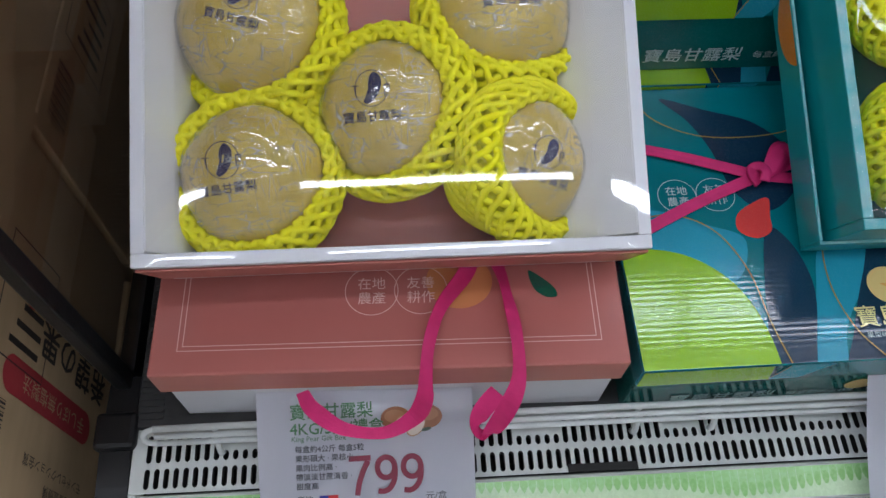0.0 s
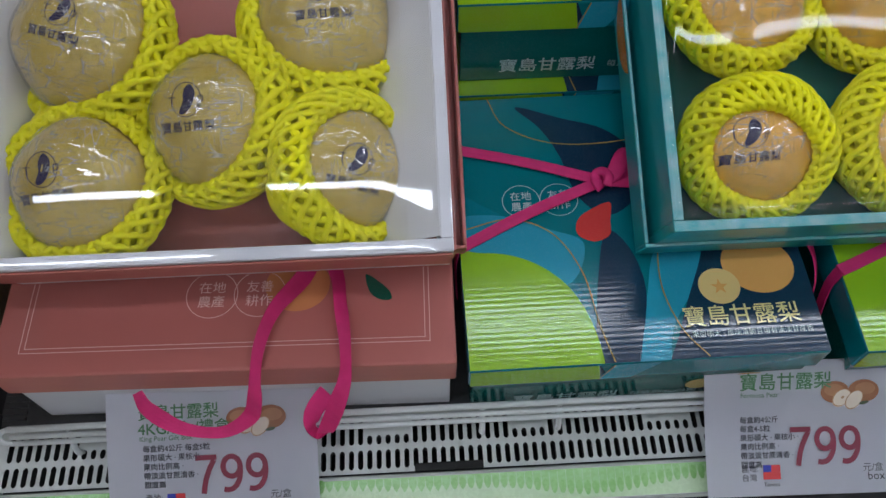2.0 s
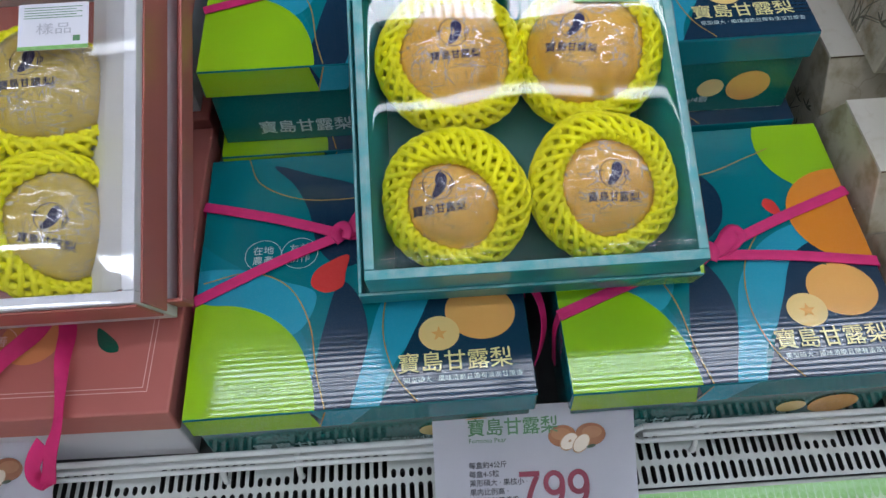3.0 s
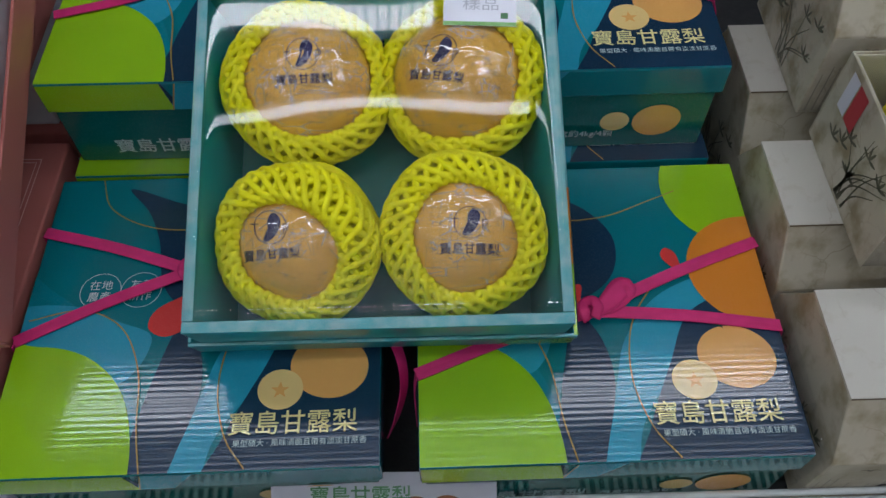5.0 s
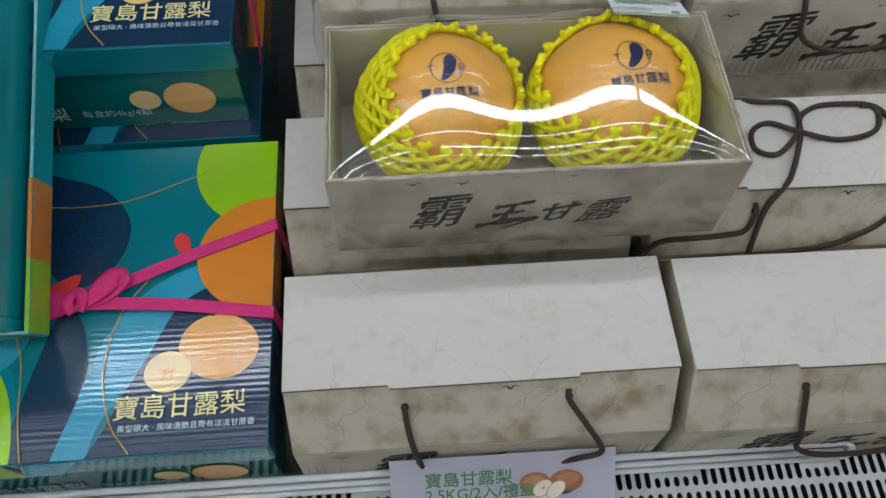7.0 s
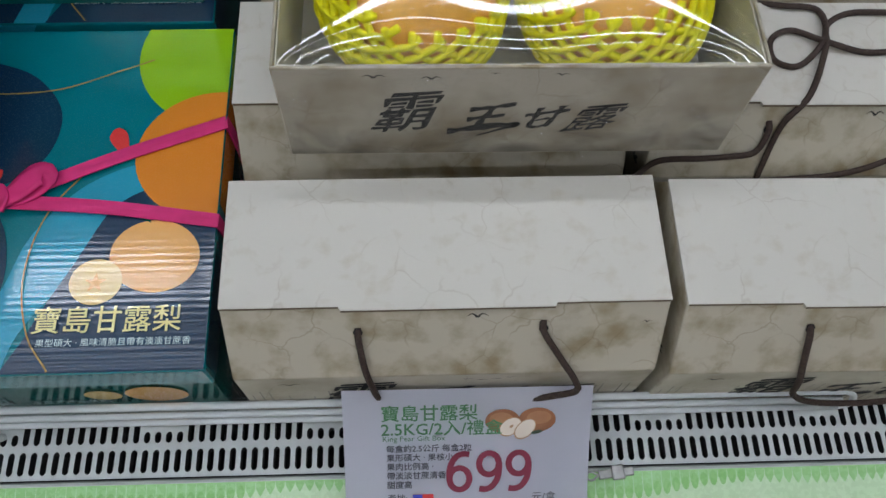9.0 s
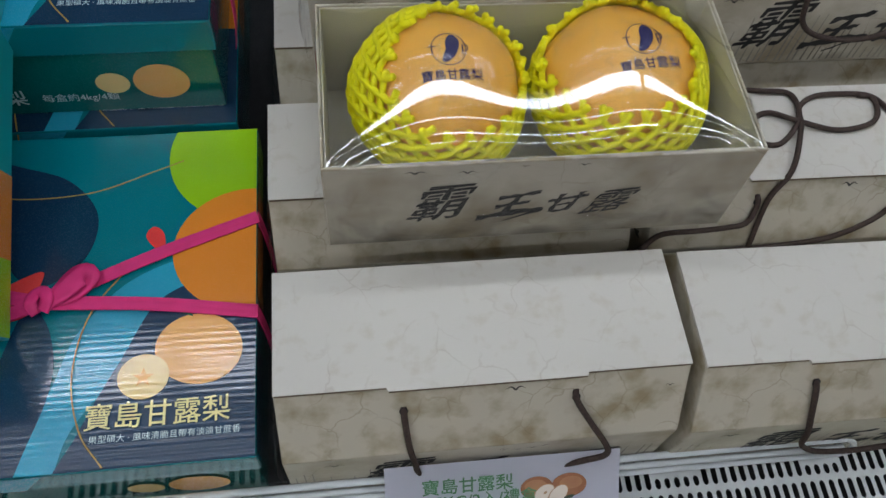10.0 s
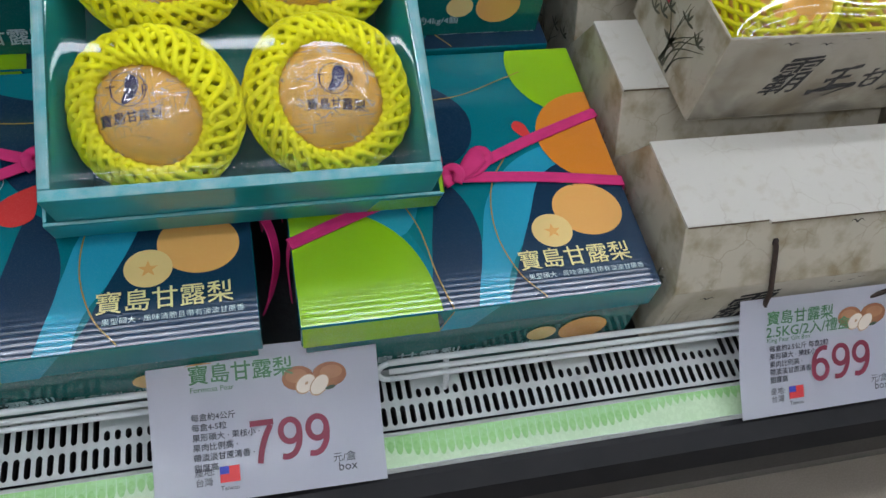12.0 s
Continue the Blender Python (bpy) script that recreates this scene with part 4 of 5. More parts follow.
def pear(m, r, skin, label, seed, net_tilt=(0, 0), opening=58, wobble=6, spikes=False,  stamp=(0.0, 0.0, 0.0), group="pears"):
    """A large round pear whose stamped side looks along +z, sitting in a yellow foam net that leaves that side open."""
    ob = thing("pear", m, label, "pear", group)
    rng = random.Random(seed)
    bm = bmesh.new()
    bmesh.ops.create_uvsphere(bm, u_segments=40, v_segments=24, radius=1)
    for v in bm.verts:
        d = v.co.normalized()
        v.co = d * fruit_shape(d, r, seed)
    part("fruit", bm, skin, ob, smooth=True)

    wrap = bmesh.new()
    bmesh.ops.create_icosphere(wrap, subdivisions=5, radius=1)
    bmesh.ops.delete(wrap, geom=[v for v in wrap.verts if v.co.z < 0.1], context="VERTS")
    swirl = Matrix.Rotation(rng.random() * 3, 3, "Z")
    for v in wrap.verts:
        d = v.co.normalized()
        q = swirl @ d
        fold = noise.noise(Vector((q.x * 2.5, q.y * 7, q.z * 4 + seed)))
        v.co = d * (fruit_shape(d, r, seed) + 0.0022 + 0.0010 * fold)
    part("wrap", wrap, SOFT_WRAP if spikes else WRAP, ob, "creased clear plastic wrap", smooth=True)

    # stamp: a ring with a two-lobed mark, and a line of characters
    mark = bmesh.new()
    sx, sy, spin = stamp
    c, s = math.cos(radians(spin)), math.sin(radians(spin))

    def lay(x, y, lift=0.0006):
        x, y = x * c - y * s + sx, x * s + y * c + sy
        d = Vector((x, y, math.sqrt(max(1e-6, r * r - x * x - y * y)))).normalized()
        return d * (fruit_shape(d, r, seed) + lift)
    k = (r if r < 0.07 else 0.9 * r) / 0.062
    for part_ring in stroke([(0.0165 * k * math.cos(a), 0.010 * k + 0.0165 * k * math.sin(a)) for a in (2 * math.pi * i / 24 for i in range(25))], 0.0008 * k, 2):
        add_print(mark, [part_ring], 0, lay)
    comma = curve_area([(0.004 * k, 0.0245 * k), (0.010 * k, 0.019 * k), (0.0095 * k, 0.010 * k), (0.004 * k, 0.001 * k), (-0.004 * k, -0.004 * k), (-0.008 * k, -0.001 * k), (-0.002 * k, 0.006 * k), (-0.003 * k, 0.014 * k), (-0.001 * k, 0.021 * k)], 4)
    for i in range(len(comma) - 2):
        add_print(mark, [[comma[0], comma[i + 1], comma[i + 2]]], 0, lambda x, y: lay(x, y, 0.0012))
    for px, bars in ((-0.016, ((-0.004, 0.0132, 0.004, 0.0142), (-0.0006, 0.004, 0.0006, 0.0132))), (0.015, ((-0.0022, 0.003, -0.0010, 0.014), (-0.0010, 0.013, 0.003, 0.014), (0.0026, 0.0085, 0.0036, 0.0132), (-0.0010, 0.0075, 0.003, 0.0085)))):
        for x0, y0, x1, y1 in bars:
            add_print(mark, [[((px + x0) * k, y0 * k), ((px + x1) * k, y0 * k), ((px + x1) * k, y1 * k), ((px + x0) * k, y1 * k)]], 0, lay)
    add_writing(mark, letters("寶島甘露梨", 0.0118 * k, 0.012), lambda x, y: lay(x, y - 0.0165 * k))
    part("stamp", mark, SKIN_INK, ob, "dark blue stamped mark and characters")

    # net
    turn = Matrix.Rotation(radians(net_tilt[0]), 3, "X") @ Matrix.Rotation(radians(net_tilt[1]), 3, "Y")
    net = bmesh.new()
    n, p1, p2 = 22 if spikes else 30, rng.random() * 6.28, rng.random() * 6.28
    TWIST, START = (1.9, 2.5) if spikes else (2.3, 2.7)

    def rim(phi):
        return radians(opening + wobble * math.cos(phi - p1) + 0.5 * wobble * math.cos(2 * phi - p2))

    def strand(phi0, family, t):
        """Longitude of a strand: it swings from node to node, running alongside its neighbour where they are fused."""
        c = TWIST * t * n / math.pi
        c -= 0.62 / (2 * math.pi) * math.sin(2 * math.pi * (c - 0.5))
        return phi0 + family * c * math.pi / n, abs(math.sin(math.pi * c))

    steps = int(TWIST * n / math.pi * 5)
    for family in (1, -1):
        for i in range(n):
            phi0 = 2 * math.pi * (i + (0.5 if family < 0 else 0)) / n
            slack = [0.035 * rng.uniform(-1, 1) for _ in range(5)]
            line = []
            for j in range(steps + 1):
                t = j / steps
                phi, _ = strand(phi0, family, t)
                lat = START * (1 - t) + rim(phi) * t + slack[int(t * 4.99)] * math.sin(t * 15.7) * 0.5
                d = turn @ unit(lat, phi)
                line.append(d * (fruit_shape(d, r, seed) + 0.0042 + family * 0.0005))
            if spikes:
                phi, _ = strand(phi0, family, 1.0)
                lat = rim(phi) - radians(5 + 6 * rng.random())
                d = turn @ unit(lat, phi + family * 0.07)
                line.append(d * (fruit_shape(d, r, seed) + 0.007 + 0.005 * rng.random()))
            else:
                back = int(steps * 0.30)
                for j in range(1, back + 1):       # the rim rolled back over the outside
                    t, u = 1 + j / steps, j / back
                    phi, _ = strand(phi0, family, t)
                    lat = rim(phi) + radians(34) * u - radians(5) * math.sin(math.pi * min(1, 2.2 * u))
                    d = turn @ unit(lat, phi)
                    line.append(d * (fruit_shape(d, r, seed) + 0.0042 + 0.0105 * math.sin(math.pi * (0.1 + 0.75 * u)) + family * 0.0006))
            add_tube(net, line, 0.0033 if spikes else 0.0037, 6)
    part("foam_net", net, NET, ob, "bright yellow foam net sleeve", smooth=True)
    return ob


def tray_frame(u, v, w, turn=0.0, tilt=LEAN_BACK):
    return DECK @ pose(u, v, w, tilt, 0, turn)


def roll(x):
    return 1 - math.exp(-x / 0.045)


def film_sheet(x0, x1, y0, y1, height, nx=40, ny=40):
    bm = bmesh.new()
    rows = [[bm.verts.new((x0 + (x1 - x0) * i / nx, y0 + (y1 - y0) * j / ny, height(i / nx, j / ny))) for i in range(nx + 1)] for j in range(ny + 1)]
    for j in range(ny):
        for i in range(nx):
            bm.faces.new((rows[j][i], rows[j][i + 1], rows[j + 1][i + 1], rows[j + 1][i]))
    return bm


def open_tray(ob, name, stuff, w, d, h, wall, x0=0.0, y0=0.0, z0=0.0, floor=0.003, label="", rim=None):
    """A tray part of double-thick card: its floor, with four walls as pieces of it."""
    base = part(name, boxed(x0 + wall, x0 + w - wall, y0 + wall, y0 + d - wall, z0, z0 + floor, 0), stuff, ob, label)
    for a in ((x0, x0 + w, y0, y0 + wall), (x0, x0 + w, y0 + d - wall, y0 + d), (x0, x0 + wall, y0 + wall, y0 + d - wall), (x0 + w - wall, x0 + w, y0 + wall, y0 + d - wall)):
        part("wall", boxed(*a, z0, z0 + h, 0.0012), stuff, base)
        if rim:
            part("rim", boxed(a[0] + 0.0006, a[1] - 0.0006, a[2] + 0.0006, a[3] - 0.0006, z0 + h - 0.001, z0 + h + 0.0006, 0.0004), rim, base, "worn pale card edge")
    return base


def sample_tag(m, sheet_label="small white sample card with a green edge"):
    ob = thing("sample_card", m, sheet_label, "card", "sample cards")
    part("sheet", boxed(0, 0.07, 0, 0.05, 0, 0.0006, 0), TAG_PAPER, ob)
    part("green_edge", boxed(0, 0.07, 0.0, 0.004, 0.0008, 0.0012, 0), STRIP_DARK, ob)
    bars = bmesh.new()
    for i in range(5):
        add_box(bars, 0.006, 0.064 - 0.006 * (i % 2), 0.034 + i * 0.0028, 0.0346 + i * 0.0028, 0.0008, 0.0011)
    add_box(bars, 0.055, 0.062, 0.008, 0.014, 0.0008, 0.0011)
    part("small_print", bars, INK_GREEN, ob)
    words = bmesh.new()
    add_writing(words, letters("樣品", 0.013), lambda x, y: (0.036 + x * 1.4, 0.022 + y, 0.0011))
    part("lettering", words, INK_FAINT, ob)
    return ob


# open teal box, standing in its own upturned lid
T = tray_frame(0.410, 0.127, 0.1335)
t_open = thing("open_gift_box", T, "open teal fruit box under clear film, propped up at the back", "gift box", "open display boxes")
open_tray(t_open, "lid", TRAY_TEAL, 0.376, 0.362, 0.042, 0.004, label="teal lid laid under the box", rim=RIM_TEAL)
for slot, b0, b1 in ((4, 0.005, 0.20), (5, 0.20, 0.42)):
    side, edge = bmesh.new(), bmesh.new()
    add_print(side, [[(b0 * 0.36, 0.002), (b1 * 0.36, 0.002), (b1 * 0.36, 0.0425), (b0 * 0.36, 0.0425)]], slot, lambda x, y: (0.3768, x, y))
    add_print(edge, [[(b0 * 0.36, 0.372), (b1 * 0.36, 0.372), (b1 * 0.36, 0.376), (b0 * 0.36, 0.376)]], slot, lambda x, y: (y, x, 0.0428))
    part("side_print", side, PRINTS, t_open)
    part("edge_print", edge, PRINTS, t_open)
side, front = bmesh.new(), bmesh.new()
add_print(side, [oval(0.24, 0.05, 0.05, 0.04)], 5, lambda x, y: (-0.0008, x, y), (0, 0.002, 0.36, 0.041))
part("fruit_print", side, PRINTS, t_open)
add_print(front, [[(0.30, 0.003), (0.374, 0.003), (0.374, 0.040), (0.31, 0.040)]], 4, lambda x, y: (x, -0.0008, y))
part("front_print", front, PRINTS, t_open)
open_tray(t_open, "tray", TRAY_TEAL, 0.352, 0.345, 0.098, 0.011, 0.012, 0.004, 0.0045, rim=RIM_TEAL)
inside = bmesh.new()
for s, x in ((1, 0.0238), (-1, 0.352)):
    vs = [inside.verts.new(p) for p in ((x, 0.018, 0.100), (x, 0.335, 0.100), (x + s * 0.016, 0.330, 0.012), (x + s * 0.016, 0.022, 0.012))]
    inside.faces.new(vs if s < 0 else vs[::-1])
part("inner_flap", inside, TRAY_TEAL, t_open)
part("liner", boxed(0.0235, 0.3525, 0.0155, 0.338, 0.008, 0.012, 0), TRAY_FLOOR, t_open)
part("film", film_sheet(0.013, 0.364, 0.005, 0.349, lambda a, b: 0.1036 + 0.0150 * roll(3 * a) * roll(3 * (1 - a)) * roll(9 * b) * roll(5 * (1 - b)) + 0.0006 * noise.noise(Vector((a * 3, b * 3, 0)))), FILM, t_open, "clear stretched film", smooth=True)
for i, (x, y, tx, ty, nt) in enumerate(((0.114, 0.098, 13, -8, (8, -4)), (0.267, 0.100, 10, 2, (4, 2)), (0.117, 0.256, 12, 3, (2, 2)), (0.270, 0.258, 10, -12, (2, -6)))):
    pear(T @ pose(x, y, 0.066, tx, ty, (6, -2, 3, -6)[i]), (0.0665, 0.066, 0.0675, 0.0675)[i], SKIN_TAN, "large tan pear in clear wrap and yellow foam net", 20 + i, nt, (48, 52, 63, 68)[i], 5, False, ((-0.018, 0.004, -6), (0.004, -0.004, 0), (0.0, 0.012, 0), (-0.012, 0.008, -8))[i], "pears in the teal box")
sample_tag(T @ pose(0.253, 0.292, 0.1195, 0, 0, -3))

# open white box, standing in its salmon lid
W = tray_frame(-0.260, 0.116, 0.140, 0.0, 23)
w_open = thing("open_gift_box", W, "open white-lined fruit box under clear film in a salmon lid", "gift box", "open display boxes")
open_tray(w_open, "lid", SALMON, 0.484, 0.40, 0.042, 0.004, 0, 0.016, label="salmon lid laid under the box")
open_tray(w_open, "tray", WHITE_CARD, 0.450, 0.395, 0.129, 0.012, 0.017, 0.004, 0.0045, label="white card tray")
part("front_skin", boxed(0.018, 0.466, 0.0012, 0.0037, 0.046, 0.124, 0.0008), SALMON, w_open, "salmon card outside of the box")
part("side_skin", boxed(0.4673, 0.4695, 0.006, 0.396, 0.046, 0.118, 0.0008), SALMON, w_open, "salmon card outside of the box")
part("liner", boxed(0.030, 0.454, 0.017, 0.386, 0.008, 0.012, 0), SALMON, w_open, "salmon card bottom")
for s, x in ((1, 0.030), (-1, 0.4545)):
    bm = bmesh.new()
    run, drop = (0.030, 0.085) if s > 0 else (0.058, 0.062)
    line = [(x, 0.1325), (x + s * run * 0.5, 0.1325 - drop * 0.42), (x + s * run, 0.1325 - drop)]
    prof = [(px, pz) for px, pz in line] + [(px - s * 0.003, pz - 0.002) for px, pz in line[::-1]]
    a = [bm.verts.new((px, 0.0185, pz)) for px, pz in prof]
    b = [bm.verts.new((px, 0.383, pz)) for px, pz in prof]
    for i in range(6):
        bm.faces.new((a[i], b[i], b[(i + 1) % 6], a[(i + 1) % 6]))
    bm.faces.new(a)
    bm.faces.new(b[::-1])
    bmesh.ops.recalc_face_normals(bm, faces=bm.faces[:])
    part("inner_flap", bm, WHITE_CARD, w_open, "white side flap folded inwards")
part("film", film_sheet(0.0175, 0.4665, 0.0045, 0.398, lambda a, b: 0.1345 + 0.006 * min(1.0, 7 * a, 7 * (1 - a), 7 * b, 7 * (1 - b)) ** 0.6 + 0.0006 * noise.noise(Vector((a * 4, b * 3, 5)))), FILM, w_open, "clear stretched film", smooth=True)
for i, (x, y, tx, ty, nt, op) in enumerate(((0.116, 0.235, 4, -6, (-10, -22), 84), (0.351, 0.242, 2, 4, (-10, 14), 80), (0.244, 0.147, 12, -8, (-6, -22), 68), (0.114, 0.088, 14, -6, (-24, 4), 74), (0.360, 0.094, 8, 14, (-6, 34), 60))):
    pear(W @ pose(x, y, 0.078, tx, ty, (-14, 0, 0, 4, -4)[i]), (0.072, 0.068, 0.067, 0.067, 0.065)[i], SKIN_GREEN, "large khaki pear in clear wrap and yellow foam net", 40 + i, nt, op, 8, False, ((0.0, 0.004, -6), (0.0, 0.010, 3), (-0.012, 0.012, 0), (-0.014, 0.014, 2), (0.010, 0.0, -8))[i], "pears in the white box")
sample_tag(W @ pose(0.353, 0.262, 0.143, 0, 0, 0))

# ---- parchment gift boxes with cord handles ----
GW, GBASE, GTOP, GTOPD, GKINK = 0.362, 0.190, 0.183, 0.113, 0.112


def add_bird(bm, x, y, size, place, slot=0):
    for s in (1, -1):
        for q in stroke([(x, y), (x + s * 0.45 * size, y + 0.38 * size), (x + s * size, y + 0.12 * size)], lambda t: size * (0.22 - 0.19 * t), 3):
            add_print(bm, [q], slot, place)
    return bm


# brushed strokes in a square of side 1: points of each stroke, then its width at the start, middle and end
BRUSHED = {
    "王": (([(0.10, 0.86), (0.50, 0.92), (0.95, 0.98)], 0.13, 0.08, 0.12), ([(0.16, 0.52), (0.50, 0.56), (0.86, 0.60)], 0.11, 0.07, 0.11), ([(0.54, 0.94), (0.50, 0.55), (0.44, 0.16)], 0.12, 0.10, 0.12), ([(-0.06, 0.09), (0.35, 0.17), (0.95, 0.22), (1.28, 0.20), (0.95, 0.03), (0.62, -0.16)], 0.16, 0.13, 0.03)),
    "甘": (([(0.0, 0.66), (0.50, 0.73), (1.10, 0.78)], 0.10, 0.09, 0.14), ([(0.28, 0.98), (0.27, 0.55), (0.30, 0.06)], 0.13, 0.09, 0.11), ([(0.84, 1.02), (0.83, 0.60), (0.78, 0.08)], 0.13, 0.09, 0.12), ([(0.30, 0.42), (0.56, 0.45), (0.80, 0.46)], 0.07, 0.06, 0.07), ([(0.30, 0.08), (0.56, 0.11), (0.80, 0.12)], 0.10, 0.07, 0.09)),
}


def brush_line(bm, x, z, k, place):
    """Four brushed characters that shrink along the line, each with its own slant and stretch."""
    for body, dx, dz, size, squeeze, slant, rise in (("霸", 0.0, 0.004, 0.064, 0.86, 0.30, 0.12), ("王", 0.064, -0.025, 0.040, 1.08, 0.34, 0.10), ("甘", 0.122, -0.020, 0.032, 1.0, 0.30, 0.12), ("露", 0.166, -0.006, 0.043, 1.05, 0.40, 0.14)):
        def lay(px, py, lift=0.0006):
            return place(x + k * dx + px + slant * py + 0.0016 * noise.noise(Vector((px * 160, py * 160, 3))), z + k * dz + py + rise * px + 0.0016 * noise.noise(Vector((px * 160, py * 160, 9))), lift)
        if body in BRUSHED:
            for n, (run, w0, w1, w2) in enumerate(BRUSHED[body]):
                run = [(px * size * k * squeeze, py * size * k) for px, py in run]
                for q in stroke(run, lambda t: size * k * 1.45 * (w0 + (w1 - w0) * 2 * t if t < 0.5 else w1 + (w2 - w1) * (2 * t - 1)) * (1 + 0.25 * math.sin(17 * t + n)), 7):
                    add_print(bm, [q], 0, lambda px, py: lay(px, py, 0.0006 + 0.00012 * n))
        else:
            add_writing(bm, letters(body, size * k, 0.007, "LEFT", squeeze), lay)


def plant_print(ob, depth, x, high, seed):
    """Brushed orchid leaves and sprigs on a box's end wall: long blades out of one root, small leaves in pairs."""
    rg, blades, sprigs = random.Random(seed), bmesh.new(), bmesh.new()

    def end(a, b):
        return (x, a, b)
    for i in range(9):
        root, reach, h = depth * (0.45 + 0.08 * rg.uniform(-1, 1)), depth * 0.36 * rg.uniform(-1, 1), high * rg.uniform(0.45, 0.95)
        for q in stroke([(root, 0.006), (root + reach * 0.25, h * 0.55), (root + reach, h)], lambda t: 0.0026 * (1 - 0.85 * t) + 0.0004, 6):
            add_print(blades, [q], 0, end)
    for i in range(7):
        cy, cz = depth * rg.uniform(0.15, 0.8), high * rg.uniform(0.3, 0.85)
        for turn in (20, 75, 120, 165):
            a = radians(turn + rg.uniform(-12, 12))
            add_print(sprigs, [oval(cy + 0.008 * math.cos(a), cz + 0.007 * math.sin(a), 0.0075, 0.0018, math.degrees(a), 10)], 0, end)
    part("blade_print", blades, PLANT_INK, ob, "dark green brushed leaf blades")
    part("sprig_print", sprigs, PLANT_INK, ob, "small dark green brushed leaves")


def parchment_box(m, cord="front", group="parchment gift boxes"):
    """A closed box: upright lower walls, front and back leaning in above the kink, a flat top flap and a cord handle."""
    ob = thing("gift_box", m, "parchment-printed card gift box with brown cord handles", "gift box", group)
    lean = (GBASE - GTOPD) / 2
    body = bmesh.new()
    prof = [(0.002, 0.0), (0.0, 0.003), (0.0, GKINK), (lean, GTOP - 0.003), (GBASE - lean, GTOP - 0.003), (GBASE, GKINK), (GBASE, 0.0)]
    add_prism(body, prof, 0.0, GW)
    bmesh.ops.bevel(body, geom=body.edges[:], offset=0.0012, segments=1, affect="EDGES")
    part("body", body, WORN, ob)
    top = bmesh.new()
    outline = [(0.0, lean - 0.001), (0.094, lean - 0.001), (0.0955, lean - 0.0045), (0.267, lean - 0.0045), (0.2685, lean - 0.001), (GW, lean - 0.001), (GW, GBASE - lean + 0.001), (0.0, GBASE - lean + 0.001)]
    low = [top.verts.new((x, y, GTOP - 0.0028)) for x, y in outline]
    high = [top.verts.new((x, y, GTOP)) for x, y in outline]
    top.faces.new(low[::-1])
    top.faces.new(high)
    for i in range(8):
        top.faces.new((low[i], low[(i + 1) % 8], high[(i + 1) % 8], high[i]))
    part("top_flap", top, PARCHMENT, ob, "pale flat top flap")
    for x0, x1, y in ((0.001, 0.094, lean - 0.0010), (0.0958, 0.2668, lean - 0.0045), (0.2687, GW - 0.001, lean - 0.0010)):
        part("flap_edge", boxed(x0, x1, y - 0.0006, y - 0.0001, GTOP - 0.0026, GTOP - 0.0004, 0), CUT_EDGE, ob, "brown cut edge of the board")
    k = (lean, GTOP - GKINK)

    def gable(x, h, lift=0.0006):
        return (x, h * k[0] / k[1] - lift, GKINK + h - lift * 0.3)

    def front(x, z, lift=0.0006):
        return (x, -lift, z)
    birds, ink = bmesh.new(), bmesh.new()
    add_bird(birds, 0.205, 0.058, 0.009, gable)
    add_bird(birds, 0.345, 0.050, 0.004, gable)
    add_bird(birds, 0.045, 0.092, 0.010, front)
    for bx, bz in ((0.20, 0.098), (0.212, 0.095), (0.226, 0.097), (0.236, 0.101)):
        add_bird(birds, bx, bz, 0.005, front)
    part("bird_print", birds, BRUSH_INK, ob, "small black brushed birds")
    brush_line(ink, 0.072, 0.052, 1.15, front)
    part("brush_print", ink, BRUSH_INK, ob, "black brush characters")
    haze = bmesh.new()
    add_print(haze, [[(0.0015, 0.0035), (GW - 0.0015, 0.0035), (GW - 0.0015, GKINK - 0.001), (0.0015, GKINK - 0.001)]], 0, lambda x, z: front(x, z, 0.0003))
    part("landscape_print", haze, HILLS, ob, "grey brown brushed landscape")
    reeds, rg = bmesh.new(), random.Random(5)
    for i in range(46):
        x, h = 0.006 + i * 0.0078 + rg.uniform(-0.0015, 0.0015), rg.uniform(0.02, 0.075)
        if x < GW - 0.008:
            add_print(reeds, [[(x, 0.006), (x + 0.0022, 0.006), (x + 0.0016, h), (x + 0.0006, h)]], 0, lambda a, b: front(a, b, 0.00045))
    plant_print(ob, GBASE, -0.0008, GKINK, 5)
    part("reed_print", reeds, PARCHMENT_GREY, ob)
    if cord == "front":
        line = smooth_line([gable(0.108, 0.046, -0.003), gable(0.1085, 0.042, 0.004), gable(0.112, 0.015, 0.005), (0.117, -0.006, GKINK - 0.01), (0.124, -0.010, GKINK - 0.040), (0.150, -0.013, GKINK - 0.058), (0.20, -0.013, GKINK - 0.064), (0.25, -0.013, GKINK - 0.044), (0.278, -0.013, GKINK - 0.030), (0.294, -0.013, GKINK - 0.016), (0.291, -0.009, GKINK + 0.002), gable(0.276, 0.024, 0.007), gable(0.2605, 0.046, 0.004), gable(0.2595, 0.050, -0.003)], 7)
        part("cord", add_tube(bmesh.new(), line, 0.0030, 7), ROPE, ob, "dark brown cord handle", smooth=True)
    elif cord == "loops":
        z = GTOP + 0.0035
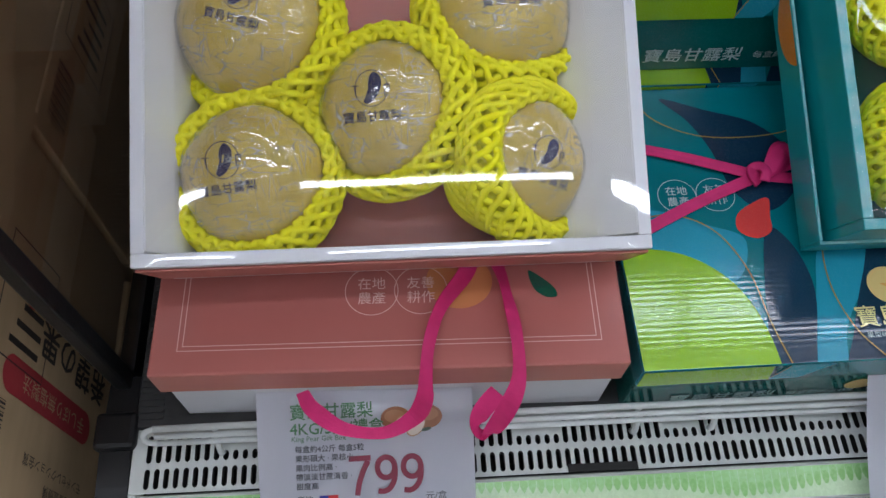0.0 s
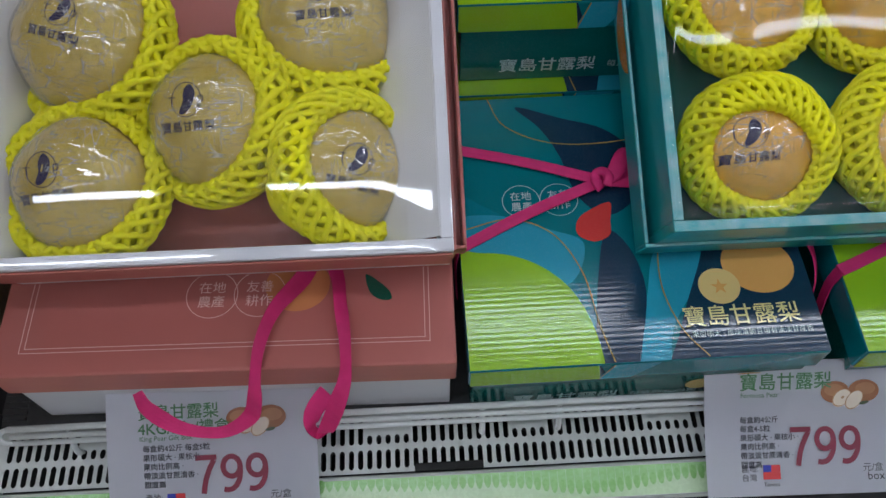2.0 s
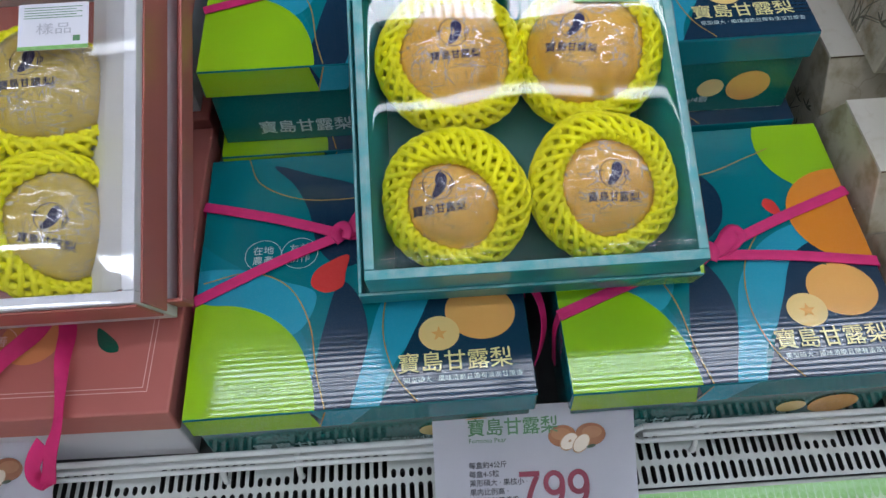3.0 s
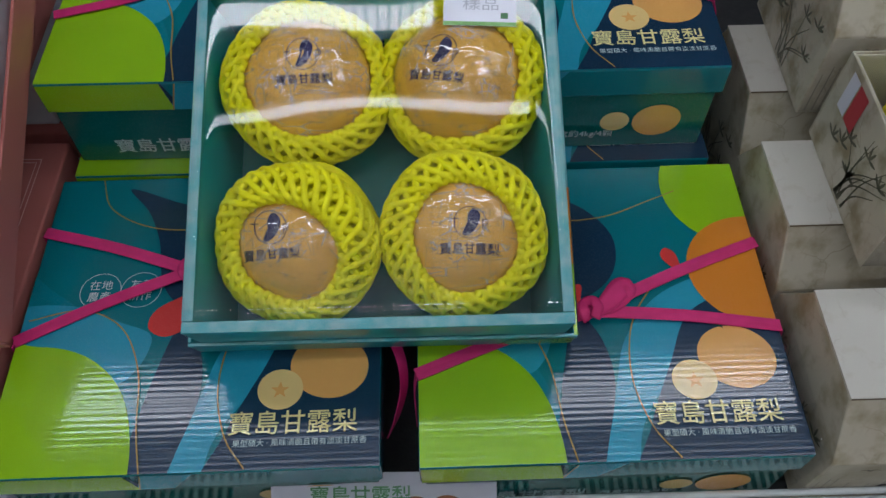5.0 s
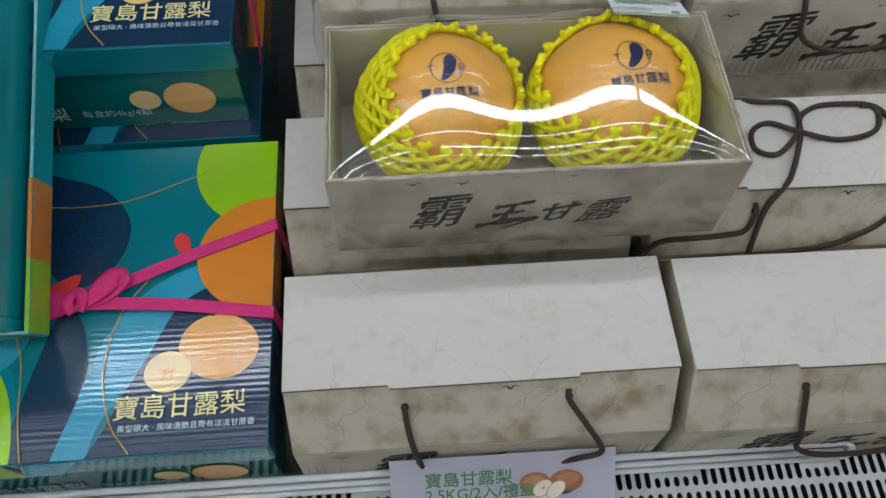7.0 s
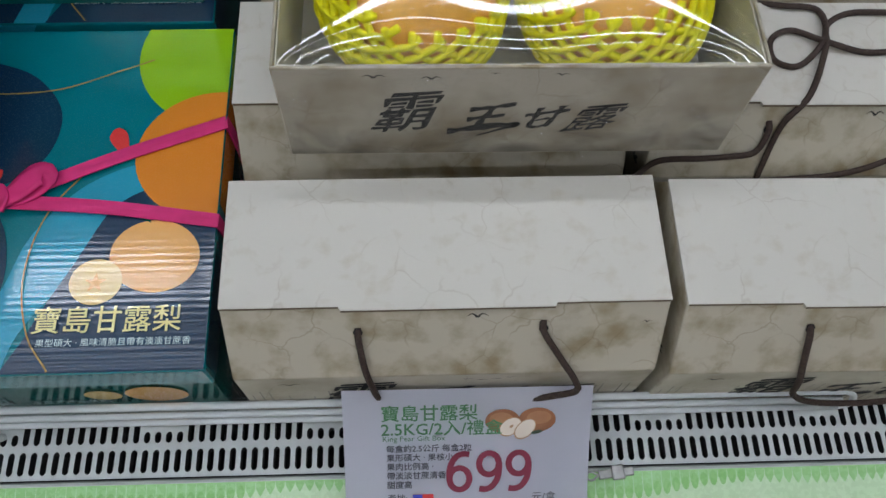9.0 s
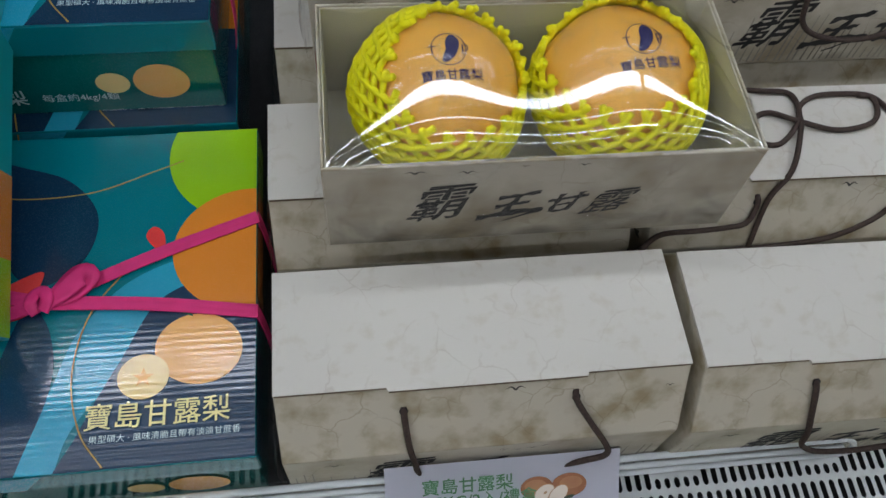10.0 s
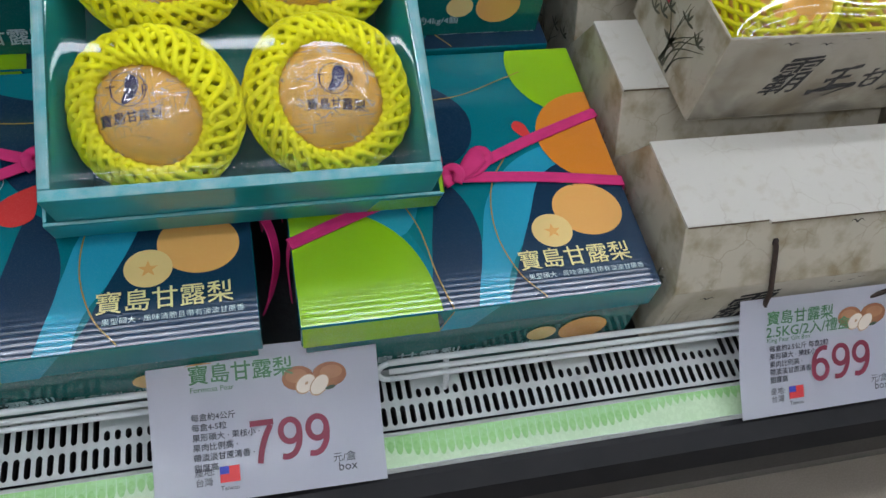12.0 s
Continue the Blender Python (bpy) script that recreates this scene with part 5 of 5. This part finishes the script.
        runs = (
            [(0.090, 0.170, z - 0.02), (0.132, 0.146, z), (0.168, 0.140, z), (0.165, 0.104, z + 0.004), (0.137, 0.075, z), (0.114, 0.081, z), (0.115, 0.104, z), (0.136, 0.116, z), (0.164, 0.100, z + 0.004), (0.204, 0.090, z), (0.243, 0.096, z), (0.259, 0.114, z), (0.256, 0.134, z), (0.220, 0.138, z), (0.192, 0.135, z), (0.172, 0.120, z), (0.163, 0.092, z + 0.004), (0.139, 0.042, z), gable(0.118, 0.05, 0.004), (0.109, -0.005, GKINK - 0.005), (0.108, -0.007, GKINK - 0.03)],
            [(0.244, 0.135, z), (0.262, 0.130, z), (0.276, 0.100, z), (0.290, 0.050, z), gable(0.300, 0.055, 0.005), (0.312, -0.004, GKINK + 0.002), (0.316, -0.007, GKINK - 0.03)],
            [gable(0.108, 0.050, -0.003), gable(0.108, 0.046, 0.004), gable(0.100, 0.030, 0.006), gable(0.080, 0.026, 0.006), gable(0.050, 0.024, 0.006), gable(0.01, 0.022, 0.006), (-0.01, -0.004, GKINK + 0.01), (-0.018, -0.006, GKINK - 0.02)],
            [gable(0.262, 0.048, -0.003), gable(0.260, 0.042, 0.004), gable(0.240, 0.026, 0.006), gable(0.200, 0.010, 0.006), (0.150, -0.004, GKINK + 0.002), (0.08, -0.005, GKINK - 0.002), (0.02, -0.005, GKINK - 0.006)],
        )
        for r in runs:
            part("cord", add_tube(bmesh.new(), smooth_line(r, 7), 0.0030, 7), ROPE, ob, "dark brown cord handle lying in loops", smooth=True)
    slack = film_sheet(0.004, GBASE - 0.004, 0.003, GKINK + 0.012, lambda a, b: 0.003 + 0.010 * math.sin(math.pi * b) ** 0.7 * (0.6 + 0.4 * math.sin(math.pi * a)) + 0.0035 * noise.noise(Vector((a * 7, b * 9, 4))), 26, 26)
    part("wrap", slack, FRONT_FILM, ob, "loose clear plastic wrap over the end", smooth=True).matrix_basis = Matrix(((0, 0, -1, 0), (1, 0, 0, 0), (0, 1, 0, 0), (0, 0, 0, 1)))
    # no opening is cut: a flat dark disc paints each hole's shaded inside
    for x in (0.108, 0.260):
        hole = [gable(x + 0.004 * math.cos(a), 0.046 + 0.004 * math.sin(a), 0.0008) for a in (math.pi * 2 * i / 10 for i in range(10))]
        bm = bmesh.new()
        bm.faces.new([bm.verts.new(p) for p in hole])
        part("cord_hole", bm, DARK_AND_HOLE_SHADE, ob)
    return ob


g1 = parchment_box(on_deck(1.024, 0.0, 0.0, 0.2))
copy_thing(g1, on_deck(1.398, -0.003, 0.0, -0.4))
g4 = parchment_box(on_deck(1.020, 0.1935, 0.0, 0.3), "none")
copy_thing(g4, on_deck(1.026, 0.386, 0.0, 0.3))
loops = parchment_box(on_deck(1.402, 0.192, 0.0, -0.3), "loops")
copy_thing(g4, on_deck(1.405, 0.386, 0.0, 0))
copy_thing(g1, on_deck(1.068, 0.386, GTOP + 0.001, -0.6))
copy_thing(g1, on_deck(1.440, 0.376, GTOP + 0.001, 0.2))

# open parchment box with two pears
G = on_deck(1.075, 0.177, GTOP + 0.001, 0.0)
g_open = thing("open_gift_box", G, "open parchment-printed box with two pears under draped film", "gift box", "open display boxes")
OW, GOH, GOD = 0.372, 0.119, 0.182
open_tray(g_open, "body", WORN, OW, GOD, GOH, 0.0028, floor=0.004)
open_tray(g_open, "lining", INSIDE_CARD, OW - 0.0066, GOD - 0.0066, GOH - 0.006, 0.0015, 0.0033, 0.0033, 0.0045, label="grey board inside")
ink = bmesh.new()


def g_front(x, z, lift=0.0007):
    return (x, -lift, z)


birds = bmesh.new()
for bx, bz, bs in ((0.075, 0.108, 0.009), (0.118, 0.106, 0.008), (0.215, 0.110, 0.006), (0.165, 0.112, 0.004)):
    add_bird(birds, bx, bz, bs, g_front)
part("bird_print", birds, BRUSH_INK, g_open, "small black brushed birds")
brush_line(ink, 0.074, 0.056, 0.94, g_front)
part("brush_print", ink, BRUSH_INK, g_open, "black brush characters")
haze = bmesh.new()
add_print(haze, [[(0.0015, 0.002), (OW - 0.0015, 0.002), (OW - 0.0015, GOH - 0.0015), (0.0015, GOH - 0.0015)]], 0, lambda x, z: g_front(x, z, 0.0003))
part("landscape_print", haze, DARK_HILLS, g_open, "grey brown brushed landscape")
plant_print(g_open, GOD, -0.0008, GOH, 9)
seal = bmesh.new()
add_print(seal, [[(0.118, 0.066), (0.140, 0.066), (0.140, 0.112), (0.118, 0.112)]], 0, lambda a, b: (-0.0011, a, b))
part("seal_print", seal, KRAFT_RED, g_open)
field = bmesh.new()
add_print(field, [[(0.142, 0.066), (0.160, 0.066), (0.160, 0.112), (0.142, 0.112)]], 0, lambda a, b: (-0.0011, a, b))
part("label_field", field, TAG_PAPER, g_open, "pale printed label field")
for i, (x, tx, ty) in enumerate(((0.106, 16, 2), (0.273, 14, -2))):
    pear(G @ pose(x, 0.104, 0.082, tx, ty, 0), (0.074, 0.076)[i], SKIN_ORANGE, "very large orange pear in clear wrap and cut yellow foam net", 60 + i, ((-6, 20), (-10, -2))[i], (60, 60)[i], 8, True, ((0.004, 0.006, 4), (0.012, 0.008, 6))[i], "pears in the parchment box")


def drape(a, b):
    """Height of the film: it leaves the rim steeply, then eases over the two fruits and sags between them."""
    x, y = a * OW, b * GOD
    sag = 1 - sum(math.exp(-(((a - cx) / 0.20) ** 2)) for cx in (0.28, 0.73))
    rise = 0.015 * (1 - math.exp(-y / 0.008)) + 0.230 * y - 0.36 * y * y
    ease = (1 - math.exp(-(GOD - y) / 0.02)) * math.tanh(x / 0.036) * math.tanh((OW - x) / 0.036)
    return GOH + 0.002 + ease * rise * (1 - 0.45 * max(-0.05, sag))


part("film", film_sheet(0.001, OW - 0.001, 0.001, GOD - 0.001, drape, 70, 36), BULGE_FILM, g_open, "clear film draped over the fruit", smooth=True)
part("front_film", film_sheet(0.0, OW, 0.002, GOH, lambda a, b: 0.0016 + 0.0035 * (1 - b) ** 2 + 0.0018 * (1 - b) * noise.noise(Vector((a * 14, b * 5, 8))), 60, 16), FRONT_FILM, g_open, "wrinkled clear film", smooth=True).matrix_basis = Matrix(((1, 0, 0, 0), (0, 0, -1, 0), (0, 1, 0, 0), (0, 0, 0, 1)))
sample_tag(G @ pose(0.268, 0.148, GOH + 0.034, -28, 0, -7))


# ---- price tags ----
def price_tag(m, width, height, bend, heading, price, lines):
    """A printed sheet hung on the wire fence, curving out over the grille."""
    ob = thing("price_tag", m, "white printed price sheet with crimson figures on the wire fence", "price tag", "price tags")

    def at(x, y, lift=0.0):
        t = y / height
        return (x, bend * (t * (1 - t)) * -0.04 - lift, y)
    sheet = bmesh.new()
    n, mrows = 8, 14
    grid = [[sheet.verts.new(at(width * i / n, height * j / mrows)) for i in range(n + 1)] for j in range(mrows + 1)]
    for j in range(mrows):
        for i in range(n):
            sheet.faces.new((grid[j][i], grid[j][i + 1], grid[j + 1][i + 1], grid[j + 1][i]))
    bmesh.ops.solidify(sheet, geom=sheet.faces[:], thickness=-0.0004)
    part("sheet", sheet, TAG_PAPER, ob)
    w, h = width, height

    def write(bm, body, size, x, y, bold=0.0, align="LEFT", squeeze=1.0):
        add_writing(bm, letters(body, size, bold, align, squeeze), lambda px, py: at(x * w + px, y * h + py, 0.0009))
    bm = bmesh.new()
    for body, size, x, y, bold in heading:
        write(bm, body, size, x, y, bold)
    part("heading", bm, INK_GREEN, ob, "green heading characters")
    bm = bmesh.new()
    for i, line in enumerate(lines):
        write(bm, line, 0.0078, 0.17, 0.56 - 0.066 * i, 0.012)
    part("small_print", bm, INK_DARK, ob)
    bm = bmesh.new()
    write(bm, "產地:", 0.0085, 0.17, 0.20)
    write(bm, "台灣", 0.0085, 0.17, 0.135)
    write(bm, "Taiwan", 0.0062, 0.275, 0.085)
    part("origin_print", bm, INK_DARK, ob)
    bm = bmesh.new()
    write(bm, "元/盒", 0.010, 0.765, 0.185)
    write(bm, "box", 0.0125, 0.785, 0.125)
    part("unit_print", bm, INK_DARK, ob)
    for i, figure in enumerate(price):
        bm = bmesh.new()
        x0, y0, tall = 0.412 * w + 0.0272 * i, 0.0315, 0.0425

        def on_tag(level):
            return lambda px, py: at(x0 + px * tall, y0 + py * tall, 0.0009 + 0.0003 * level)
        if figure == "7":
            runs = ([(0.02, 0.925), (0.3, 0.925), (0.56, 0.925)], [(0.49, 0.86), (0.36, 0.60), (0.26, 0.32), (0.20, 0.0)])
        else:
            runs = ([(0.29 + 0.215 * math.cos(a), 0.67 + 0.255 * math.sin(a)) for a in (2 * math.pi * j / 14 for j in range(15))], [(0.505, 0.70), (0.505, 0.52), (0.47, 0.32), (0.36, 0.14), (0.22, 0.075), (0.08, 0.09)])
            if figure == "6":
                runs = [[(0.58 - px, 1 - py) for px, py in run] for run in runs]
        for level, run in enumerate(runs):
            for q in stroke(run, 0.135, 4):
                add_print(bm, [q], 0, on_tag(level))
        part("figure", bm, INK_RED, ob, "large crimson figure")
    bm = bmesh.new()
    for slot, x0, y0, x1, y1 in ((0, 0.275, 0.12, 0.36, 0.225), (1, 0.275, 0.175, 0.315, 0.225)):
        add_print(bm, [[(x0 * w, y0 * h), (x1 * w, y0 * h), (x1 * w, y1 * h), (x0 * w, y1 * h)]], slot, lambda x, y: at(x, y, 0.0009 + 0.0003 * slot))
    part("flag", bm, [FLAG_RED, FLAG_BLUE], ob)
    # printed picture: two whole pears behind two cut halves
    def picture(name, shapes, label):
        bm = bmesh.new()
        for slot, cx, cy, rx, ry, turn, level in shapes:
            add_print(bm, [oval((cx - 0.02) * w, (cy - 0.05) * h, rx * w, ry * w, turn)], slot, lambda x, y: at(x, y, 0.0006 + 0.00015 * level))
        part(name, bm, [PEACH_INK, SKIN_INK_BROWN, CREAM_INK, LEAF_INK, PALE_PEACH], ob, label)
    picture("fruit_picture", ((0, 0.660, 0.800, 0.070, 0.054, 0, 0), (4, 0.655, 0.815, 0.048, 0.030, 0, 1)), "printed whole pear")
    picture("fruit_picture", ((0, 0.800, 0.803, 0.076, 0.056, 0, 0), (4, 0.808, 0.820, 0.050, 0.030, 0, 1)), "printed whole pear")
    picture("half_picture", ((1, 0.692, 0.755, 0.052, 0.037, 40, 2), (2, 0.693, 0.757, 0.047, 0.033, 40, 3), (1, 0.697, 0.760, 0.009, 0.006, 40, 4)), "printed cut pear half")
    picture("half_picture", ((1, 0.752, 0.738, 0.054, 0.035, 48, 5), (2, 0.753, 0.740, 0.049, 0.031, 48, 6)), "printed cut pear half")
    picture("leaf_picture", ((3, 0.800, 0.715, 0.024, 0.008, 12, 7),), "printed dark leaf")
    return ob


PEACH_INK = material("tag_peach_ink", (0.34, 0.14, 0.065), 0.35, (0.26, 0.10, 0.045), 60, 0.8)
PALE_PEACH = material("tag_pale_peach_ink", (0.44, 0.22, 0.11), 0.35, (0.38, 0.17, 0.08), 80, 0.8)
SKIN_INK_BROWN = material("tag_brown_ink", (0.5, 0.3, 0.16), 0.35)
CREAM_INK = material("tag_cream_ink", (0.8, 0.7, 0.58), 0.35)
LEAF_INK = material("tag_leaf_ink", (0.05, 0.08, 0.05), 0.35)
BIG = ["果形碩大 · 果核小 ·", "果肉比例高 ·", "帶淡淡甘蔗清香 ·", "甜度高"]
price_tag(DECK @ pose(-0.171, -0.102, -0.008, -60, 0, 0.0), 0.226, 0.148, 0.4, [("寶島甘露梨", 0.0175, 0.15, 0.82, 0.010), ("4KG/5入/禮盒", 0.0165, 0.15, 0.705, 0.010), ("King Pear Gift Box", 0.0075, 0.155, 0.635, 0.0)], "799", ["每盒約4公斤 每盒5粒"] + BIG)
price_tag(DECK @ pose(0.478, -0.108, 0.0, -60, 0, -1.0), 0.226, 0.148, -0.5, [("寶島甘露梨", 0.0205, 0.17, 0.84, 0.010), ("Formosa Pear", 0.0075, 0.175, 0.745, 0.0)], "799", ["每盒約4公斤", "每盒4-5粒"] + BIG)
price_tag(DECK @ pose(1.113, -0.110, -0.004, -50, 0, 0.0), 0.224, 0.138, -0.5, [("寶島甘露梨", 0.0175, 0.15, 0.82, 0.010), ("2.5KG/2入/禮盒", 0.0165, 0.15, 0.705, 0.010), ("King Pear Gift Box", 0.0075, 0.155, 0.635, 0.0)], "699", ["每盒約2.5公斤 每盒2粒"] + BIG)

# bulldog clip lying on the grille
clip_ob = thing("tag_clip", DECK @ pose(1.352, -0.070, -0.002, 0, 0, 6), "small worn metal clip lying on the grille", "clip")
part("bar", boxed(0, 0.034, -0.004, 0.004, 0, 0.005, 0.001), STEEL, clip_ob)
part("jaw", boxed(0.012, 0.024, -0.007, 0.007, 0.0045, 0.009, 0.0015), STEEL, clip_ob)
part("wire", add_tube(bmesh.new(), smooth_line([(0.0, 0.0, 0.003), (-0.008, 0.004, 0.004), (-0.012, 0.0, 0.004), (-0.008, -0.004, 0.004), (0.0, 0.0, 0.003)], 5), 0.001, 6), STEEL, clip_ob, smooth=True)


# ---- cartons stacked beside the case ----
def carton(m, w, d, h, printed):
    ob = thing("carton", m, "printed kraft cardboard carton stacked beside the case", "carton", "cartons beside the case")
    part("body", boxed(-w, 0, 0, d, 0, h, 0.003), KRAFT, ob)
    ink, red = bmesh.new(), bmesh.new()

    def face(y, z):
        return (0.0008, y, z)
    # writing runs upwards on the face, the tops of the characters towards the front
    def write(bm, body, size, y, z, bold=0.0):
        add_writing(bm, letters(body, size, bold, "LEFT"), lambda px, py: face(y - py, z + px))
    if printed:
        write(ink, "希望の果", 0.051, 0.216, 0.022, 0.014)
        write(ink, "モンドセレクション金賞", 0.0150, 0.075, 0.055)
        write(ink, "国際味覚審査機構", 0.0150, 0.052, 0.040)
        write(ink, "(iTQi)三ツ星", 0.0150, 0.030, 0.040)
        add_print(red, [[(0.150 + 0.021 * math.cos(a), (0.275 if math.sin(a) > 0 else 0.075) + 0.021 * math.sin(a)) for a in (2 * math.pi * i / 32 for i in range(32))]], 0, face)
        add_print(red, [oval(0.256, 0.262, 0.024, 0.024)], 0, face)
        lab = bmesh.new()
        add_writing(lab, letters("手しぼり無塩製法", 0.022, 0.0, "LEFT"), lambda px, py: (0.0014, 0.150 - py, 0.075 + px))
        part("pill_lettering", lab, KRAFT, ob)
    part("printing", ink, KRAFT_INK, ob) if printed else ink.free()
    ink = bmesh.new()
    for i in range(22):
        y0 = 0.03 + i * 0.0042
        add_print(ink, [[(y0, h - 0.07), (y0 + 0.001 + 0.0017 * ((i * 7) % 3) / 2, h - 0.07), (y0 + 0.001 + 0.0017 * ((i * 7) % 3) / 2, h - 0.02), (y0, h - 0.02)]], 0, face)
    tagged(part("barcode", ink, KRAFT_INK, ob), kind="stuff")
    ink = bmesh.new()
    for z0, z1, y0, y1 in ((h - 0.14, h - 0.138, 0.16, 0.30), (h - 0.02, h - 0.018, 0.16, 0.30), (h - 0.14, h - 0.02, 0.16, 0.162), (h - 0.14, h - 0.02, 0.298, 0.30)):
        add_print(ink, [[(y0, z0), (y1, z0), (y1, z1), (y0, z1)]], 0, face)
    for i in range(5):
        add_print(ink, [[(0.18 + i * 0.022, h - 0.12), (0.188 + i * 0.022, h - 0.12), (0.188 + i * 0.022, h - 0.05 - 0.01 * (i % 3)), (0.18 + i * 0.022, h - 0.05 - 0.01 * (i % 3))]], 0, face)
    part("panel_printing", ink, KRAFT_INK, ob)
    part("red_printing", red, KRAFT_RED, ob) if printed else red.free()
    return ob


for k, (w0, h) in enumerate(((-0.672, 0.449), (-0.221, 0.347), (0.128, 0.347), (0.477, 0.347))):
    carton(DECK @ pose(-0.43 + (0.0, 0.0, -0.012, 0.008)[k], -0.09 + (-0.02, 0.0, 0.02, 0.01)[k], w0, 0, 0, (0, 1, -2, 1)[k]), 0.30, 0.42, h, k in (1, 2))
    carton(DECK @ pose(-0.43, 0.335, w0 - (0.075 if k == 0 else -0.002), 0, 0, 0), 0.30, 0.42, h + (0.075 if k == 0 else 0.0), False)
